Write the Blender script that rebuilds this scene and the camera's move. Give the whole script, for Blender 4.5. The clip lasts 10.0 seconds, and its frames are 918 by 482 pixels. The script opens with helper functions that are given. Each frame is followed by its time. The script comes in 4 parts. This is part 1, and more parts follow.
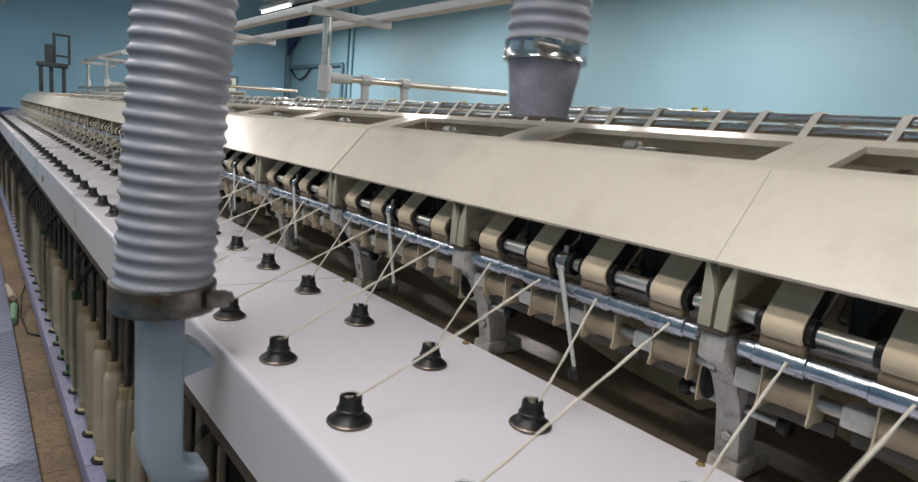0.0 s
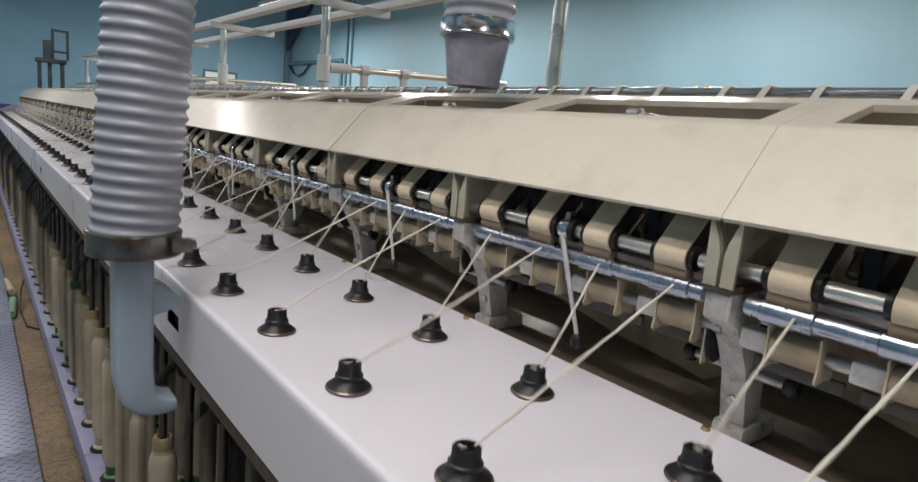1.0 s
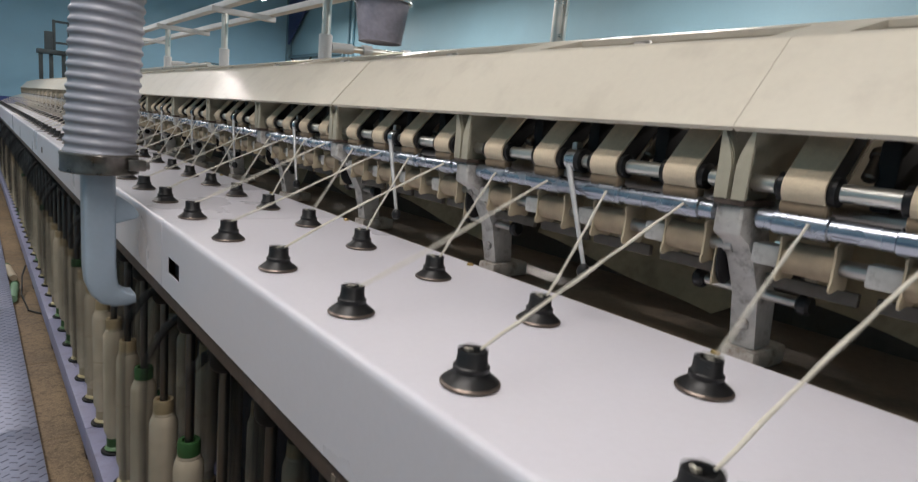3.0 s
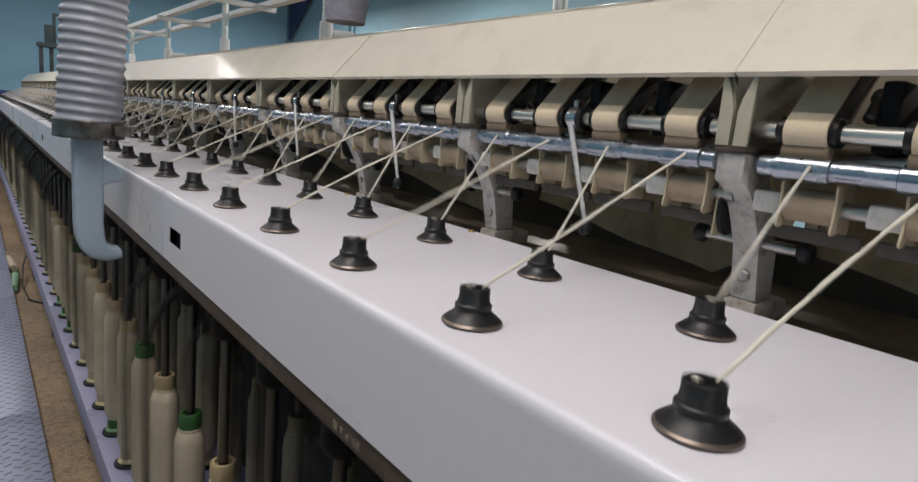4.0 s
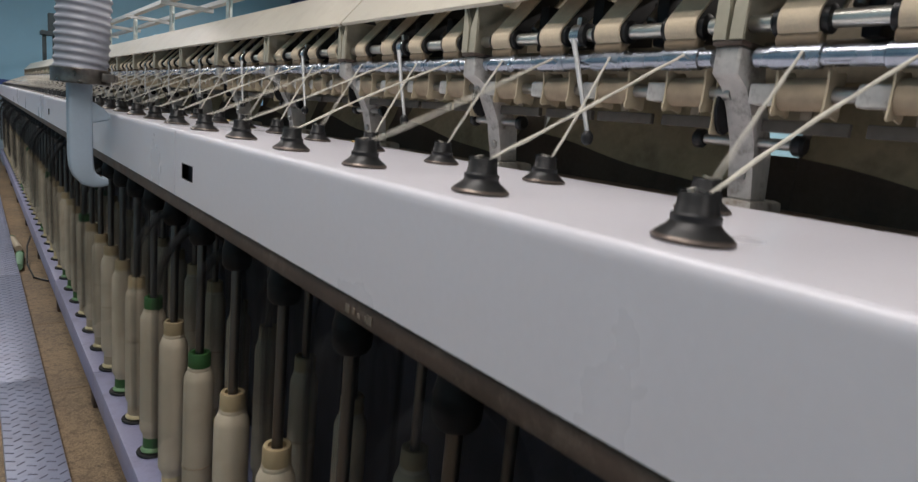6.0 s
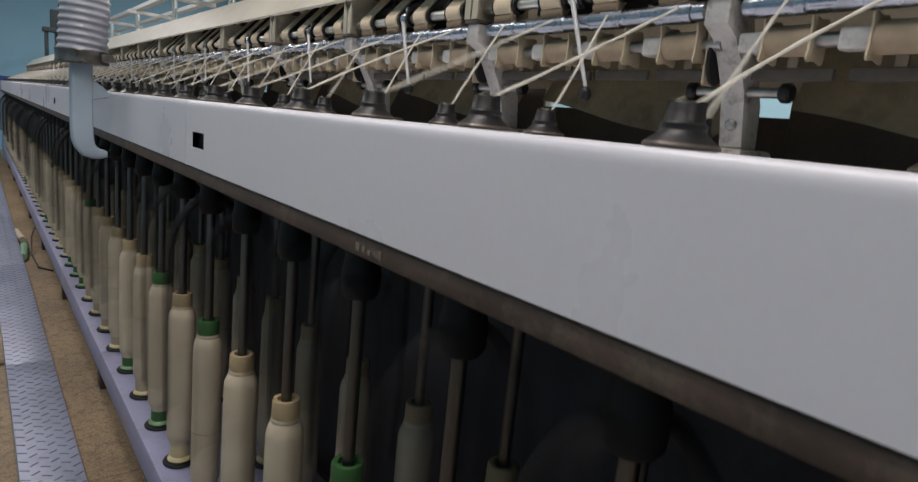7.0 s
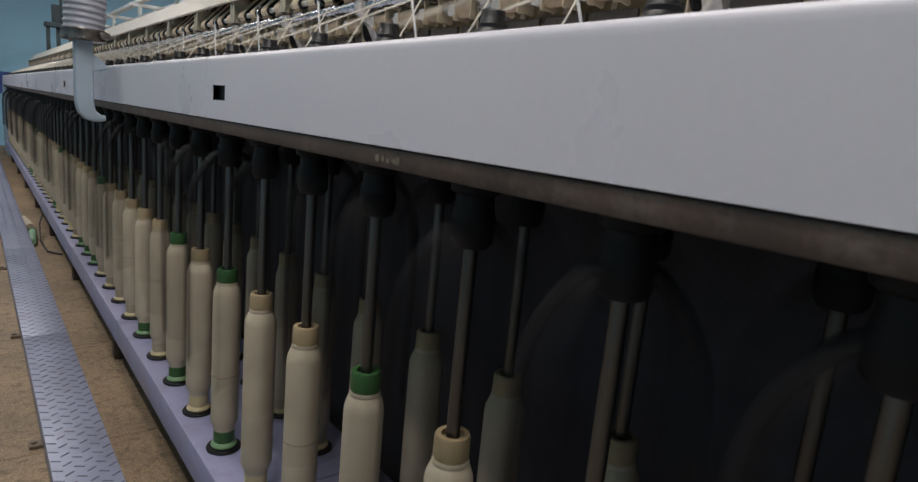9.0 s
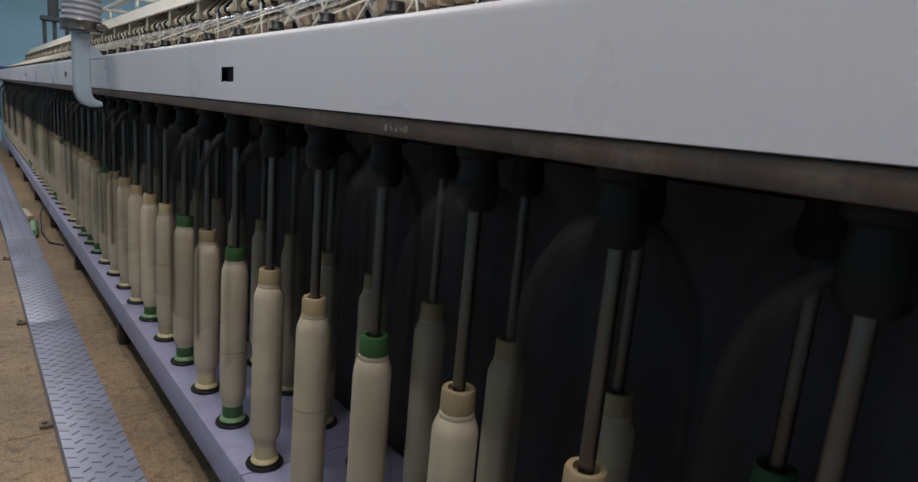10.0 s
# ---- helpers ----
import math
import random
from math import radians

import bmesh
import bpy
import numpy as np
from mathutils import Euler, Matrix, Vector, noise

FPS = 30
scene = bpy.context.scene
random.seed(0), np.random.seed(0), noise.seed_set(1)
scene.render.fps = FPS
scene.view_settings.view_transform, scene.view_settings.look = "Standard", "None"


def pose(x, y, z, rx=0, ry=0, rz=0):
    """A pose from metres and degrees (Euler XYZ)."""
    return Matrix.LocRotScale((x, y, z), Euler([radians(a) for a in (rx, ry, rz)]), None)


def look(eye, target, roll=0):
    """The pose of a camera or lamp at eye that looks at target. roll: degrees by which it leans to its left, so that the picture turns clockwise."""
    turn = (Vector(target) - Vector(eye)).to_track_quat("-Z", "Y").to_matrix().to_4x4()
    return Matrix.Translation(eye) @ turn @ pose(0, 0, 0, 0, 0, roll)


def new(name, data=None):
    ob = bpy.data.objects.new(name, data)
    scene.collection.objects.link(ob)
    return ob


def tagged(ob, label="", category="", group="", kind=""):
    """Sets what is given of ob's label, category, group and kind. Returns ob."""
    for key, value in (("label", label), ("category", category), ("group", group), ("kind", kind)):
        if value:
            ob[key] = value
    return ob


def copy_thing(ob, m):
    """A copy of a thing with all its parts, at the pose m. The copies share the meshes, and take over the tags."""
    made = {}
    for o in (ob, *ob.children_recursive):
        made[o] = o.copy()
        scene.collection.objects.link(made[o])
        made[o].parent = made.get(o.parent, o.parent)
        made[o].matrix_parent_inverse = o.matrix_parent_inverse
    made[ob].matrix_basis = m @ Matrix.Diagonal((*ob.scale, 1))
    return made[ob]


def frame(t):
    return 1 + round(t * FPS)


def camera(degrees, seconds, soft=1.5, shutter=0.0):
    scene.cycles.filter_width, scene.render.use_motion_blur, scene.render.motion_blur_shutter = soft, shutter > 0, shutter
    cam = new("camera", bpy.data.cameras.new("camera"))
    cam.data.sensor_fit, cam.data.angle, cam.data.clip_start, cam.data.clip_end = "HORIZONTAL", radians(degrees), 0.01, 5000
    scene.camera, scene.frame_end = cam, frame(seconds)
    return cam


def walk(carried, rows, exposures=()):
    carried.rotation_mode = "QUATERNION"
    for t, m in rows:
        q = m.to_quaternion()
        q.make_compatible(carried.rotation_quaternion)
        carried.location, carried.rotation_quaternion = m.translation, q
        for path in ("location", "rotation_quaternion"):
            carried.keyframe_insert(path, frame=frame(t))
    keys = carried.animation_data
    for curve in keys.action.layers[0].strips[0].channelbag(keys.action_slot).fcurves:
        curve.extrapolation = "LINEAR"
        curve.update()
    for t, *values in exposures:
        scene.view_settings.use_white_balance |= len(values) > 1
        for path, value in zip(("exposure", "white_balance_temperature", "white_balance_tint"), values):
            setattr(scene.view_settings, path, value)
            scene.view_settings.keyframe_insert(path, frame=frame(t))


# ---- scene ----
cam = camera(73.3, 10.0, 1.3, 1.0)
PATH = [
    (0, (-0.346, -0.386, 1.539), (0.889, 1.15, 1.201), 5.5),
    (0.5, (-0.342, -0.385, 1.519), (0.894, 1.15, 1.178), 5.4),
    (1, (-0.34, -0.384, 1.497), (0.895, 1.151, 1.152), 5.3),
    (1.5, (-0.338, -0.383, 1.474), (0.895, 1.152, 1.125), 5.3),
    (2, (-0.337, -0.384, 1.453), (0.894, 1.153, 1.104), 5.3),
    (2.5, (-0.337, -0.385, 1.434), (0.894, 1.151, 1.083), 5.3),
    (4, (-0.342, -0.398, 1.358), (0.888, 1.137, 0.999), 5.4),
    (4.5, (-0.345, -0.404, 1.339), (0.891, 1.125, 0.973), 5.4),
    (5, (-0.353, -0.413, 1.308), (0.88, 1.119, 0.944), 5.5),
    (5.5, (-0.36, -0.423, 1.279), (0.869, 1.112, 0.914), 5.7),
    (7, (-0.398, -0.476, 1.191), (0.831, 1.06, 0.826), 5.7),
    (7.5, (-0.413, -0.494, 1.166), (0.814, 1.043, 0.802), 5.7),
    (8, (-0.427, -0.516, 1.142), (0.801, 1.021, 0.779), 5.6),
    (8.5, (-0.444, -0.534, 1.118), (0.782, 1.004, 0.754), 5.5),
    (9, (-0.461, -0.551, 1.097), (0.769, 0.982, 0.726), 5.3),
    (9.5, (-0.477, -0.57, 1.079), (0.754, 0.961, 0.705), 5.3),
    (10, (-0.498, -0.586, 1.065), (0.739, 0.938, 0.679), 5.1),
]
walk(cam, [(t, look(eye, target, roll)) for t, eye, target, roll in PATH])


# ---- light: assumed and fill fluorescent tubes under the ceiling of a closed hall ----
world = bpy.data.worlds.new("hall_air")
world.use_nodes = True
world.node_tree.nodes["Background"].inputs[0].default_value = (0.55, 0.75, 0.9, 1)
world.node_tree.nodes["Background"].inputs[1].default_value = 0.05
scene.world = world
scene.view_settings.exposure = 0.0
CEILING = 3.9
LAMP_Z = 3.25
# x -0.30 and -0.50 follow reflections on the cover; the rest are added fill
LAMPS = ((-0.30, 1.0, 0, 11.0), (-0.50, 0.12, 90, 20.0), (-0.60, -2.2, 90, 18.0), (-0.30, 6.9, 0, 31.0),
         (-1.05, 0.0, 90, 14.5), (-1.05, 3.4, 90, 22.0), (-1.05, 6.4, 90, 22.0), (-1.5, 9.6, 90, 28.0),
         (3.6, -1.0, 90, 84.0), (3.6, 2.6, 90, 76.0), (3.6, 6.2, 90, 78.0), (3.6, 9.8, 90, 92.0))


# ---- materials ----
def mat(name, color, rough=0.5, metal=0.0, scale=8.0, vary=0.12, bump=0.0, dirt=None, dirt_amount=0.0,
        dirt_scale=3.0, fine=120.0, random=0.0, coat=0.0, spec=0.5, speckle=0.0, speckle_scale=150.0):
    """A surface with variation at two scales, stains of a second colour, and fine relief."""
    m = bpy.data.materials.new(name)
    m.use_nodes = True
    nt = m.node_tree
    n, l = nt.nodes, nt.links
    b = n["Principled BSDF"]
    co = n.new("ShaderNodeTexCoord")
    big = n.new("ShaderNodeTexNoise")
    big.inputs["Scale"].default_value, big.inputs["Detail"].default_value = scale, 6
    small = n.new("ShaderNodeTexNoise")
    small.inputs["Scale"].default_value, small.inputs["Detail"].default_value = fine, 3
    for t in (big, small):
        l.new(co.outputs["Object"], t.inputs["Vector"])
    mixv = n.new("ShaderNodeMath")
    mixv.operation = "MULTIPLY_ADD"
    l.new(small.outputs["Fac"], mixv.inputs[0])
    mixv.inputs[1].default_value = 0.35
    l.new(big.outputs["Fac"], mixv.inputs[2])
    ramp = n.new("ShaderNodeMapRange")
    l.new(mixv.outputs[0], ramp.inputs["Value"])
    ramp.inputs["From Min"].default_value, ramp.inputs["From Max"].default_value = 0.4, 0.95
    ramp.inputs["To Min"].default_value, ramp.inputs["To Max"].default_value = 1 - vary, 1 + vary
    mul = n.new("ShaderNodeMix")
    mul.data_type, mul.blend_type = "RGBA", "MULTIPLY"
    mul.inputs["Factor"].default_value = 1.0
    mul.inputs[6].default_value = (*color, 1)
    l.new(ramp.outputs[0], mul.inputs[7])
    out = mul.outputs[2]
    if random:
        info = n.new("ShaderNodeObjectInfo")
        rr = n.new("ShaderNodeMapRange")
        l.new(info.outputs["Random"], rr.inputs["Value"])
        rr.inputs["To Min"].default_value, rr.inputs["To Max"].default_value = 1 - random, 1 + random
        m2 = n.new("ShaderNodeMix")
        m2.data_type, m2.blend_type = "RGBA", "MULTIPLY"
        m2.inputs["Factor"].default_value = 1.0
        l.new(out, m2.inputs[6])
        l.new(rr.outputs[0], m2.inputs[7])
        out = m2.outputs[2]
    if dirt:
        st = n.new("ShaderNodeTexNoise")
        st.inputs["Scale"].default_value, st.inputs["Detail"].default_value = dirt_scale, 8
        st.inputs["Roughness"].default_value = 0.65
        l.new(co.outputs["Object"], st.inputs["Vector"])
        mr = n.new("ShaderNodeMapRange")
        l.new(st.outputs["Fac"], mr.inputs["Value"])
        mr.inputs["From Min"].default_value, mr.inputs["From Max"].default_value = 0.5, 0.75
        mr.inputs["To Max"].default_value = dirt_amount
        m3 = n.new("ShaderNodeMix")
        m3.data_type = "RGBA"
        l.new(mr.outputs[0], m3.inputs["Factor"])
        l.new(out, m3.inputs[6])
        m3.inputs[7].default_value = (*dirt, 1)
        out = m3.outputs[2]
    if speckle:
        vo = n.new("ShaderNodeTexVoronoi")
        vo.inputs["Scale"].default_value = speckle_scale
        l.new(co.outputs["Object"], vo.inputs["Vector"])
        bw = n.new("ShaderNodeRGBToBW")
        l.new(vo.outputs["Color"], bw.inputs[0])
        sr = n.new("ShaderNodeMapRange")
        l.new(bw.outputs[0], sr.inputs["Value"])
        sr.inputs["From Min"].default_value, sr.inputs["From Max"].default_value = 0.2, 0.8
        sr.inputs["To Min"].default_value, sr.inputs["To Max"].default_value = 1 - speckle, 1 + speckle
        m4 = n.new("ShaderNodeMix")
        m4.data_type, m4.blend_type = "RGBA", "MULTIPLY"
        m4.inputs["Factor"].default_value = 1.0
        l.new(out, m4.inputs[6])
        l.new(sr.outputs[0], m4.inputs[7])
        out = m4.outputs[2]
    l.new(out, b.inputs["Base Color"])
    rg = n.new("ShaderNodeMapRange")
    l.new(big.outputs["Fac"], rg.inputs["Value"])
    rg.inputs["From Min"].default_value, rg.inputs["From Max"].default_value = 0.3, 0.7
    rg.inputs["To Min"].default_value, rg.inputs["To Max"].default_value = max(0.03, rough - 0.08), min(1, rough + 0.08)
    l.new(rg.outputs[0], b.inputs["Roughness"])
    b.inputs["Metallic"].default_value = metal
    b.inputs["Coat Weight"].default_value, b.inputs["Coat Roughness"].default_value = coat, 0.15
    b.inputs["Specular IOR Level"].default_value = spec
    if bump:
        bp = n.new("ShaderNodeBump")
        bp.inputs["Strength"].default_value, bp.inputs["Distance"].default_value = bump, 0.002
        l.new(mixv.outputs[0], bp.inputs["Height"])
        l.new(bp.outputs[0], b.inputs["Normal"])
    return m


def glow(name, color, strength):
    m = bpy.data.materials.new(name)
    m.use_nodes = True
    b = m.node_tree.nodes["Principled BSDF"]
    b.inputs["Base Color"].default_value = (0.8, 0.8, 0.8, 1)
    b.inputs["Emission Color"].default_value = (*color, 1)
    b.inputs["Emission Strength"].default_value = strength
    return m


WALL = mat("blue_wall_paint", (0.27, 0.46, 0.56), 0.55, scale=1.2, vary=0.08, bump=0.15, fine=60, dirt=(0.21, 0.37, 0.46), dirt_amount=0.35, dirt_scale=0.8)
ENDWALL = mat("deep_blue_end_wall_paint", (0.28, 0.51, 0.68), 0.55, scale=1.2, vary=0.08, bump=0.15, fine=60, dirt=(0.21, 0.40, 0.56), dirt_amount=0.35, dirt_scale=0.8)
DADO = mat("dark_blue_dado_paint", (0.035, 0.07, 0.26), 0.45, scale=2, vary=0.12, bump=0.1)
CEIL = mat("ceiling_white", (0.72, 0.75, 0.76), 0.8, scale=2, vary=0.06)
FLOOR = mat("brown_terrazzo", (0.280, 0.198, 0.116), 0.6, scale=2.6, vary=0.5, bump=0.3, fine=90, dirt=(0.075, 0.048, 0.030), dirt_amount=0.95, dirt_scale=26, random=0.1, speckle=0.24, speckle_scale=230)
TREAD = mat("lilac_tread_plate", (0.29, 0.315, 0.43), 0.42, 0.25, scale=6, vary=0.14, bump=0.1, dirt=(0.16, 0.15, 0.18), dirt_amount=0.5, dirt_scale=9)
# relief bars darker than the plate: their shading is put into the colour
TREADBAR = mat("shaded_tread_relief", (0.145, 0.15, 0.21), 0.4, 0.35, scale=20, vary=0.25)
RAIL = mat("lilac_rail_paint", (0.31, 0.31, 0.47), 0.4, scale=5, vary=0.1, bump=0.06, dirt=(0.14, 0.12, 0.15), dirt_amount=0.35, dirt_scale=14)
WHITE = mat("white_enamel", (0.72, 0.705, 0.765), 0.32, scale=2.5, vary=0.04, bump=0.03, dirt=(0.62, 0.58, 0.55), dirt_amount=0.14, dirt_scale=5)
LIP = mat("dark_brown_lip", (0.075, 0.051, 0.04), 0.6, scale=14, vary=0.35, bump=0.3, dirt=(0.2, 0.16, 0.13), dirt_amount=0.5, dirt_scale=30)
COVER = mat("cream_cover_enamel", (0.67, 0.62, 0.52), 0.38, 0.0, scale=2.2, vary=0.06, bump=0.05, dirt=(0.47, 0.42, 0.35), dirt_amount=0.45, dirt_scale=11, coat=0.42)
# shade put into the colour, for closures in gaps and under the rail
SHADOW = mat("painted_shade_sheet", (0.058, 0.052, 0.062), 0.7, scale=12, vary=0.4)
TRAY = mat("dusty_brown_tray", (0.30, 0.24, 0.17), 0.6, scale=14, vary=0.3, bump=0.2, dirt=(0.08, 0.06, 0.05), dirt_amount=0.7, dirt_scale=18)
BLACK = mat("black_plastic", (0.010, 0.010, 0.011), 0.42, scale=30, vary=0.3, bump=0.08, spec=0.38)
BLACKMETAL = mat("black_lacquered_metal", (0.011, 0.010, 0.011), 0.6, 0.0, scale=20, vary=0.3, spec=0.3)
BRONZE = mat("worn_bronze_rim", (0.16, 0.13, 0.11), 0.33, 0.75, scale=30, vary=0.3)
CHROME = mat("polished_steel", (0.58, 0.60, 0.63), 0.19, 1.0, scale=20, vary=0.1, bump=0.03)
FLUTED = mat("fluted_blue_steel", (0.42, 0.46, 0.53), 0.27, 1.0, scale=30, vary=0.2, bump=0.08, dirt=(0.16, 0.15, 0.15), dirt_amount=0.55, dirt_scale=30)
STEEL = mat("dull_steel", (0.45, 0.44, 0.42), 0.38, 1.0, scale=25, vary=0.2, bump=0.1, dirt=(0.2, 0.16, 0.13), dirt_amount=0.5, dirt_scale=40)
CAST = mat("grey_cast_iron_paint", (0.52, 0.50, 0.47), 0.5, 0.1, scale=18, vary=0.25, bump=0.35, dirt=(0.09, 0.065, 0.045), dirt_amount=0.9, dirt_scale=45)
OLIVE = mat("olive_beige_sheet", (0.42, 0.39, 0.30), 0.45, scale=14, vary=0.15, bump=0.08, dirt=(0.2, 0.17, 0.12), dirt_amount=0.6, dirt_scale=30)
FELT = mat("beige_clearer_felt", (0.63, 0.52, 0.375), 0.9, scale=25, vary=0.16, bump=0.4, fine=400, dirt=(0.36, 0.28, 0.20), dirt_amount=0.6, dirt_scale=22, random=0.06)
DARKCOT = mat("worn_brown_rubber", (0.19, 0.14, 0.09), 0.7, scale=30, vary=0.2, bump=0.1)
COT = mat("tan_rubber_cot", (0.36, 0.28, 0.19), 0.7, scale=30, vary=0.15, bump=0.1)
NYLON = mat("yellowed_nylon", (0.43, 0.36, 0.25), 0.5, scale=25, vary=0.15, bump=0.08)
SPINDLE = mat("oily_dark_steel", (0.17, 0.16, 0.155), 0.36, 1.0, scale=6, vary=0.10, fine=40)
MARK = mat("worn_brown_mark", (0.16, 0.13, 0.10), 0.7, scale=60, vary=0.4)
CHIPPED = mat("chipped_white_foot_paint", (0.60, 0.56, 0.51), 0.5, 0.0, scale=25, vary=0.2, bump=0.3, dirt=(0.17, 0.095, 0.05), dirt_amount=0.95, dirt_scale=38)
LEVER = mat("pale_grey_lever", (0.50, 0.50, 0.50), 0.4, 0.3, scale=30, vary=0.15)
CLAMP = mat("tarnished_clamp_steel", (0.20, 0.185, 0.17), 0.34, 0.9, scale=30, vary=0.3, bump=0.08, dirt=(0.08, 0.07, 0.06), dirt_amount=0.6, dirt_scale=25)
# dark tone of the clearer hangers, and painted shade on the back boards
BACKDARK = mat("shade_dark_brown", (0.085, 0.073, 0.06), 0.6, scale=8, vary=0.4, bump=0.1)
DECK = mat("oily_dark_deck", (0.20, 0.155, 0.115), 0.5, 0.1, scale=7, vary=0.45, bump=0.15, dirt=(0.03, 0.026, 0.024), dirt_amount=0.8, dirt_scale=9)
PANEL = mat("brown_back_sheet", (0.22, 0.19, 0.14), 0.55, scale=5, vary=0.3, bump=0.1)
APRON = mat("olive_dust_cloth", (0.48, 0.42, 0.28), 0.85, scale=9, vary=0.22, bump=0.2, dirt=(0.14, 0.11, 0.08), dirt_amount=0.6, dirt_scale=14)
COTTON = mat("cream_cotton_roving", (0.68, 0.645, 0.555), 0.95, scale=60, vary=0.12, bump=0.6, fine=900)
SLIVER = mat("white_cotton_sliver", (0.72, 0.70, 0.64), 0.95, scale=40, vary=0.1, bump=0.4, fine=500)
WOUND = mat("cream_wound_bobbin", (0.55, 0.475, 0.358), 0.85, scale=9, vary=0.14, bump=0.35, fine=260, dirt=(0.38, 0.31, 0.22), dirt_amount=0.65, dirt_scale=11, random=0.08)
FOOT = mat("pale_yellow_foot", (0.62, 0.52, 0.30), 0.35, scale=20, vary=0.15, bump=0.05)
TANCOLLAR = mat("tan_bobbin_collar", (0.40, 0.31, 0.18), 0.5, scale=20, vary=0.2, bump=0.1, random=0.2)
GREENCOLLAR = mat("green_bobbin_collar", (0.038, 0.118, 0.034), 0.45, scale=20, vary=0.2, bump=0.1)
HOSE = mat("grey_corrugated_hose", (0.335, 0.35, 0.405), 0.42, scale=9, vary=0.1, bump=0.1, dirt=(0.28, 0.285, 0.33), dirt_amount=0.5, dirt_scale=9)
ARM = mat("pale_blue_grey_plastic", (0.38, 0.46, 0.55), 0.45, scale=7, vary=0.08, bump=0.08)
NOZZLE = mat("dusty_violet_grey_plastic", (0.29, 0.28, 0.34), 0.6, scale=14, vary=0.3, bump=0.15, dirt=(0.13, 0.12, 0.13), dirt_amount=0.8, dirt_scale=16)
ALU = mat("brushed_aluminium", (0.66, 0.65, 0.60), 0.33, 0.9, scale=15, vary=0.1)
CREELWHITE = mat("white_creel_paint", (0.68, 0.69, 0.70), 0.45, scale=10, vary=0.08)
BRASS = mat("brass_screw", (0.5, 0.36, 0.16), 0.35, 0.9, scale=30, vary=0.2)
NAVY = mat("navy_steel_brace", (0.03, 0.05, 0.16), 0.5, scale=6, vary=0.2)
CONDUIT = mat("blue_grey_conduit", (0.12, 0.22, 0.28), 0.5, scale=6, vary=0.15)
RUSTY = mat("rusted_steel_lug", (0.20, 0.155, 0.115), 0.65, 0.3, scale=30, vary=0.35, bump=0.3, dirt=(0.07, 0.04, 0.025), dirt_amount=0.9, dirt_scale=50)
GREENFOOT = mat("pale_green_foot_ring", (0.20, 0.34, 0.17), 0.35, scale=20, vary=0.15, bump=0.05)
YELLOW = mat("yellow_plastic_guide", (0.62, 0.55, 0.12), 0.5, scale=20, vary=0.1)
CABLE = mat("black_cable", (0.015, 0.015, 0.015), 0.5, scale=30, vary=0.2)
WINDOWGLOW = glow("pale_green_daylight", (0.5, 0.62, 0.5), 0.35)
TUBEGLOW = glow("fluorescent_tube_glow", (1.0, 0.97, 0.92), 6.0)


# ---- mesh helpers ----
def part(name, bm, material, parent=None, label="", smooth=True, at=None):
    """Links a bmesh as one mesh object, under a thing or a part where one is given."""
    me = bpy.data.meshes.new(name)
    bmesh.ops.recalc_face_normals(bm, faces=bm.faces)
    bm.to_mesh(me)
    bm.free()
    me.materials.append(material)
    if smooth:
        me.polygons.foreach_set("use_smooth", [True] * len(me.polygons))
        me.set_sharp_from_angle(angle=radians(38))
    ob = new(name, me)
    if parent:
        ob.parent = parent
    if at:
        ob.location = at
    if label:
        tagged(ob, label)
    return ob


def thing(name, at, label, category, group=""):
    ob = new(name)
    ob.location = at
    ob.empty_display_size = 0.05
    return tagged(ob, label, category, group)


def box(lo, hi, bevel=0.0, bm=None, seg=2):
    own = bmesh.new()
    bmesh.ops.create_cube(own, size=1.0)
    for v in own.verts:
        v.co = Vector([lo[i] + (v.co[i] + 0.5) * (hi[i] - lo[i]) for i in range(3)])
    if bevel:
        bmesh.ops.bevel(own, geom=own.edges[:], offset=bevel, segments=seg, affect="EDGES", profile=0.6)
    if bm is None:
        return own
    add(bm, own)
    return bm


def add(bm, other, m=None):
    if m is not None:
        other.transform(m)
    made = [bm.verts.new(v.co) for v in other.verts]
    other.verts.index_update()
    for fc in other.faces:
        bm.faces.new([made[v.index] for v in fc.verts])
    other.free()


def turned(profile, steps=24, bm=None, m=None, cap=True):
    """A shape turned about z from (radius, z) pairs."""
    own = bmesh.new()
    rings = []
    for r, z in profile:
        rings.append([own.verts.new((r * math.cos(6.283185 * k / steps), r * math.sin(6.283185 * k / steps), z)) for k in range(steps)])
    for a, b in zip(rings, rings[1:]):
        for k in range(steps):
            own.faces.new((a[k], a[(k + 1) % steps], b[(k + 1) % steps], b[k]))
    if cap:
        own.faces.new(rings[0])
        own.faces.new(rings[-1][::-1])
    if m is not None:
        own.transform(m)
    if bm is None:
        return own
    add(bm, own)
    return bm


ALONG_Y = Matrix.Rotation(radians(-90), 4, "X")
ALONG_X = Matrix.Rotation(radians(90), 4, "Y")


def rod_y(r, y0, y1, x=0, z=0, steps=16, bevel=0.0):
    b = min(bevel, r * 0.6)
    pr = [(r - b, y0), (r, y0 + b), (r, y1 - b), (r - b, y1)] if b else [(r, y0), (r, y1)]
    return turned(pr, steps, m=Matrix.Translation((x, 0, z)) @ ALONG_Y)


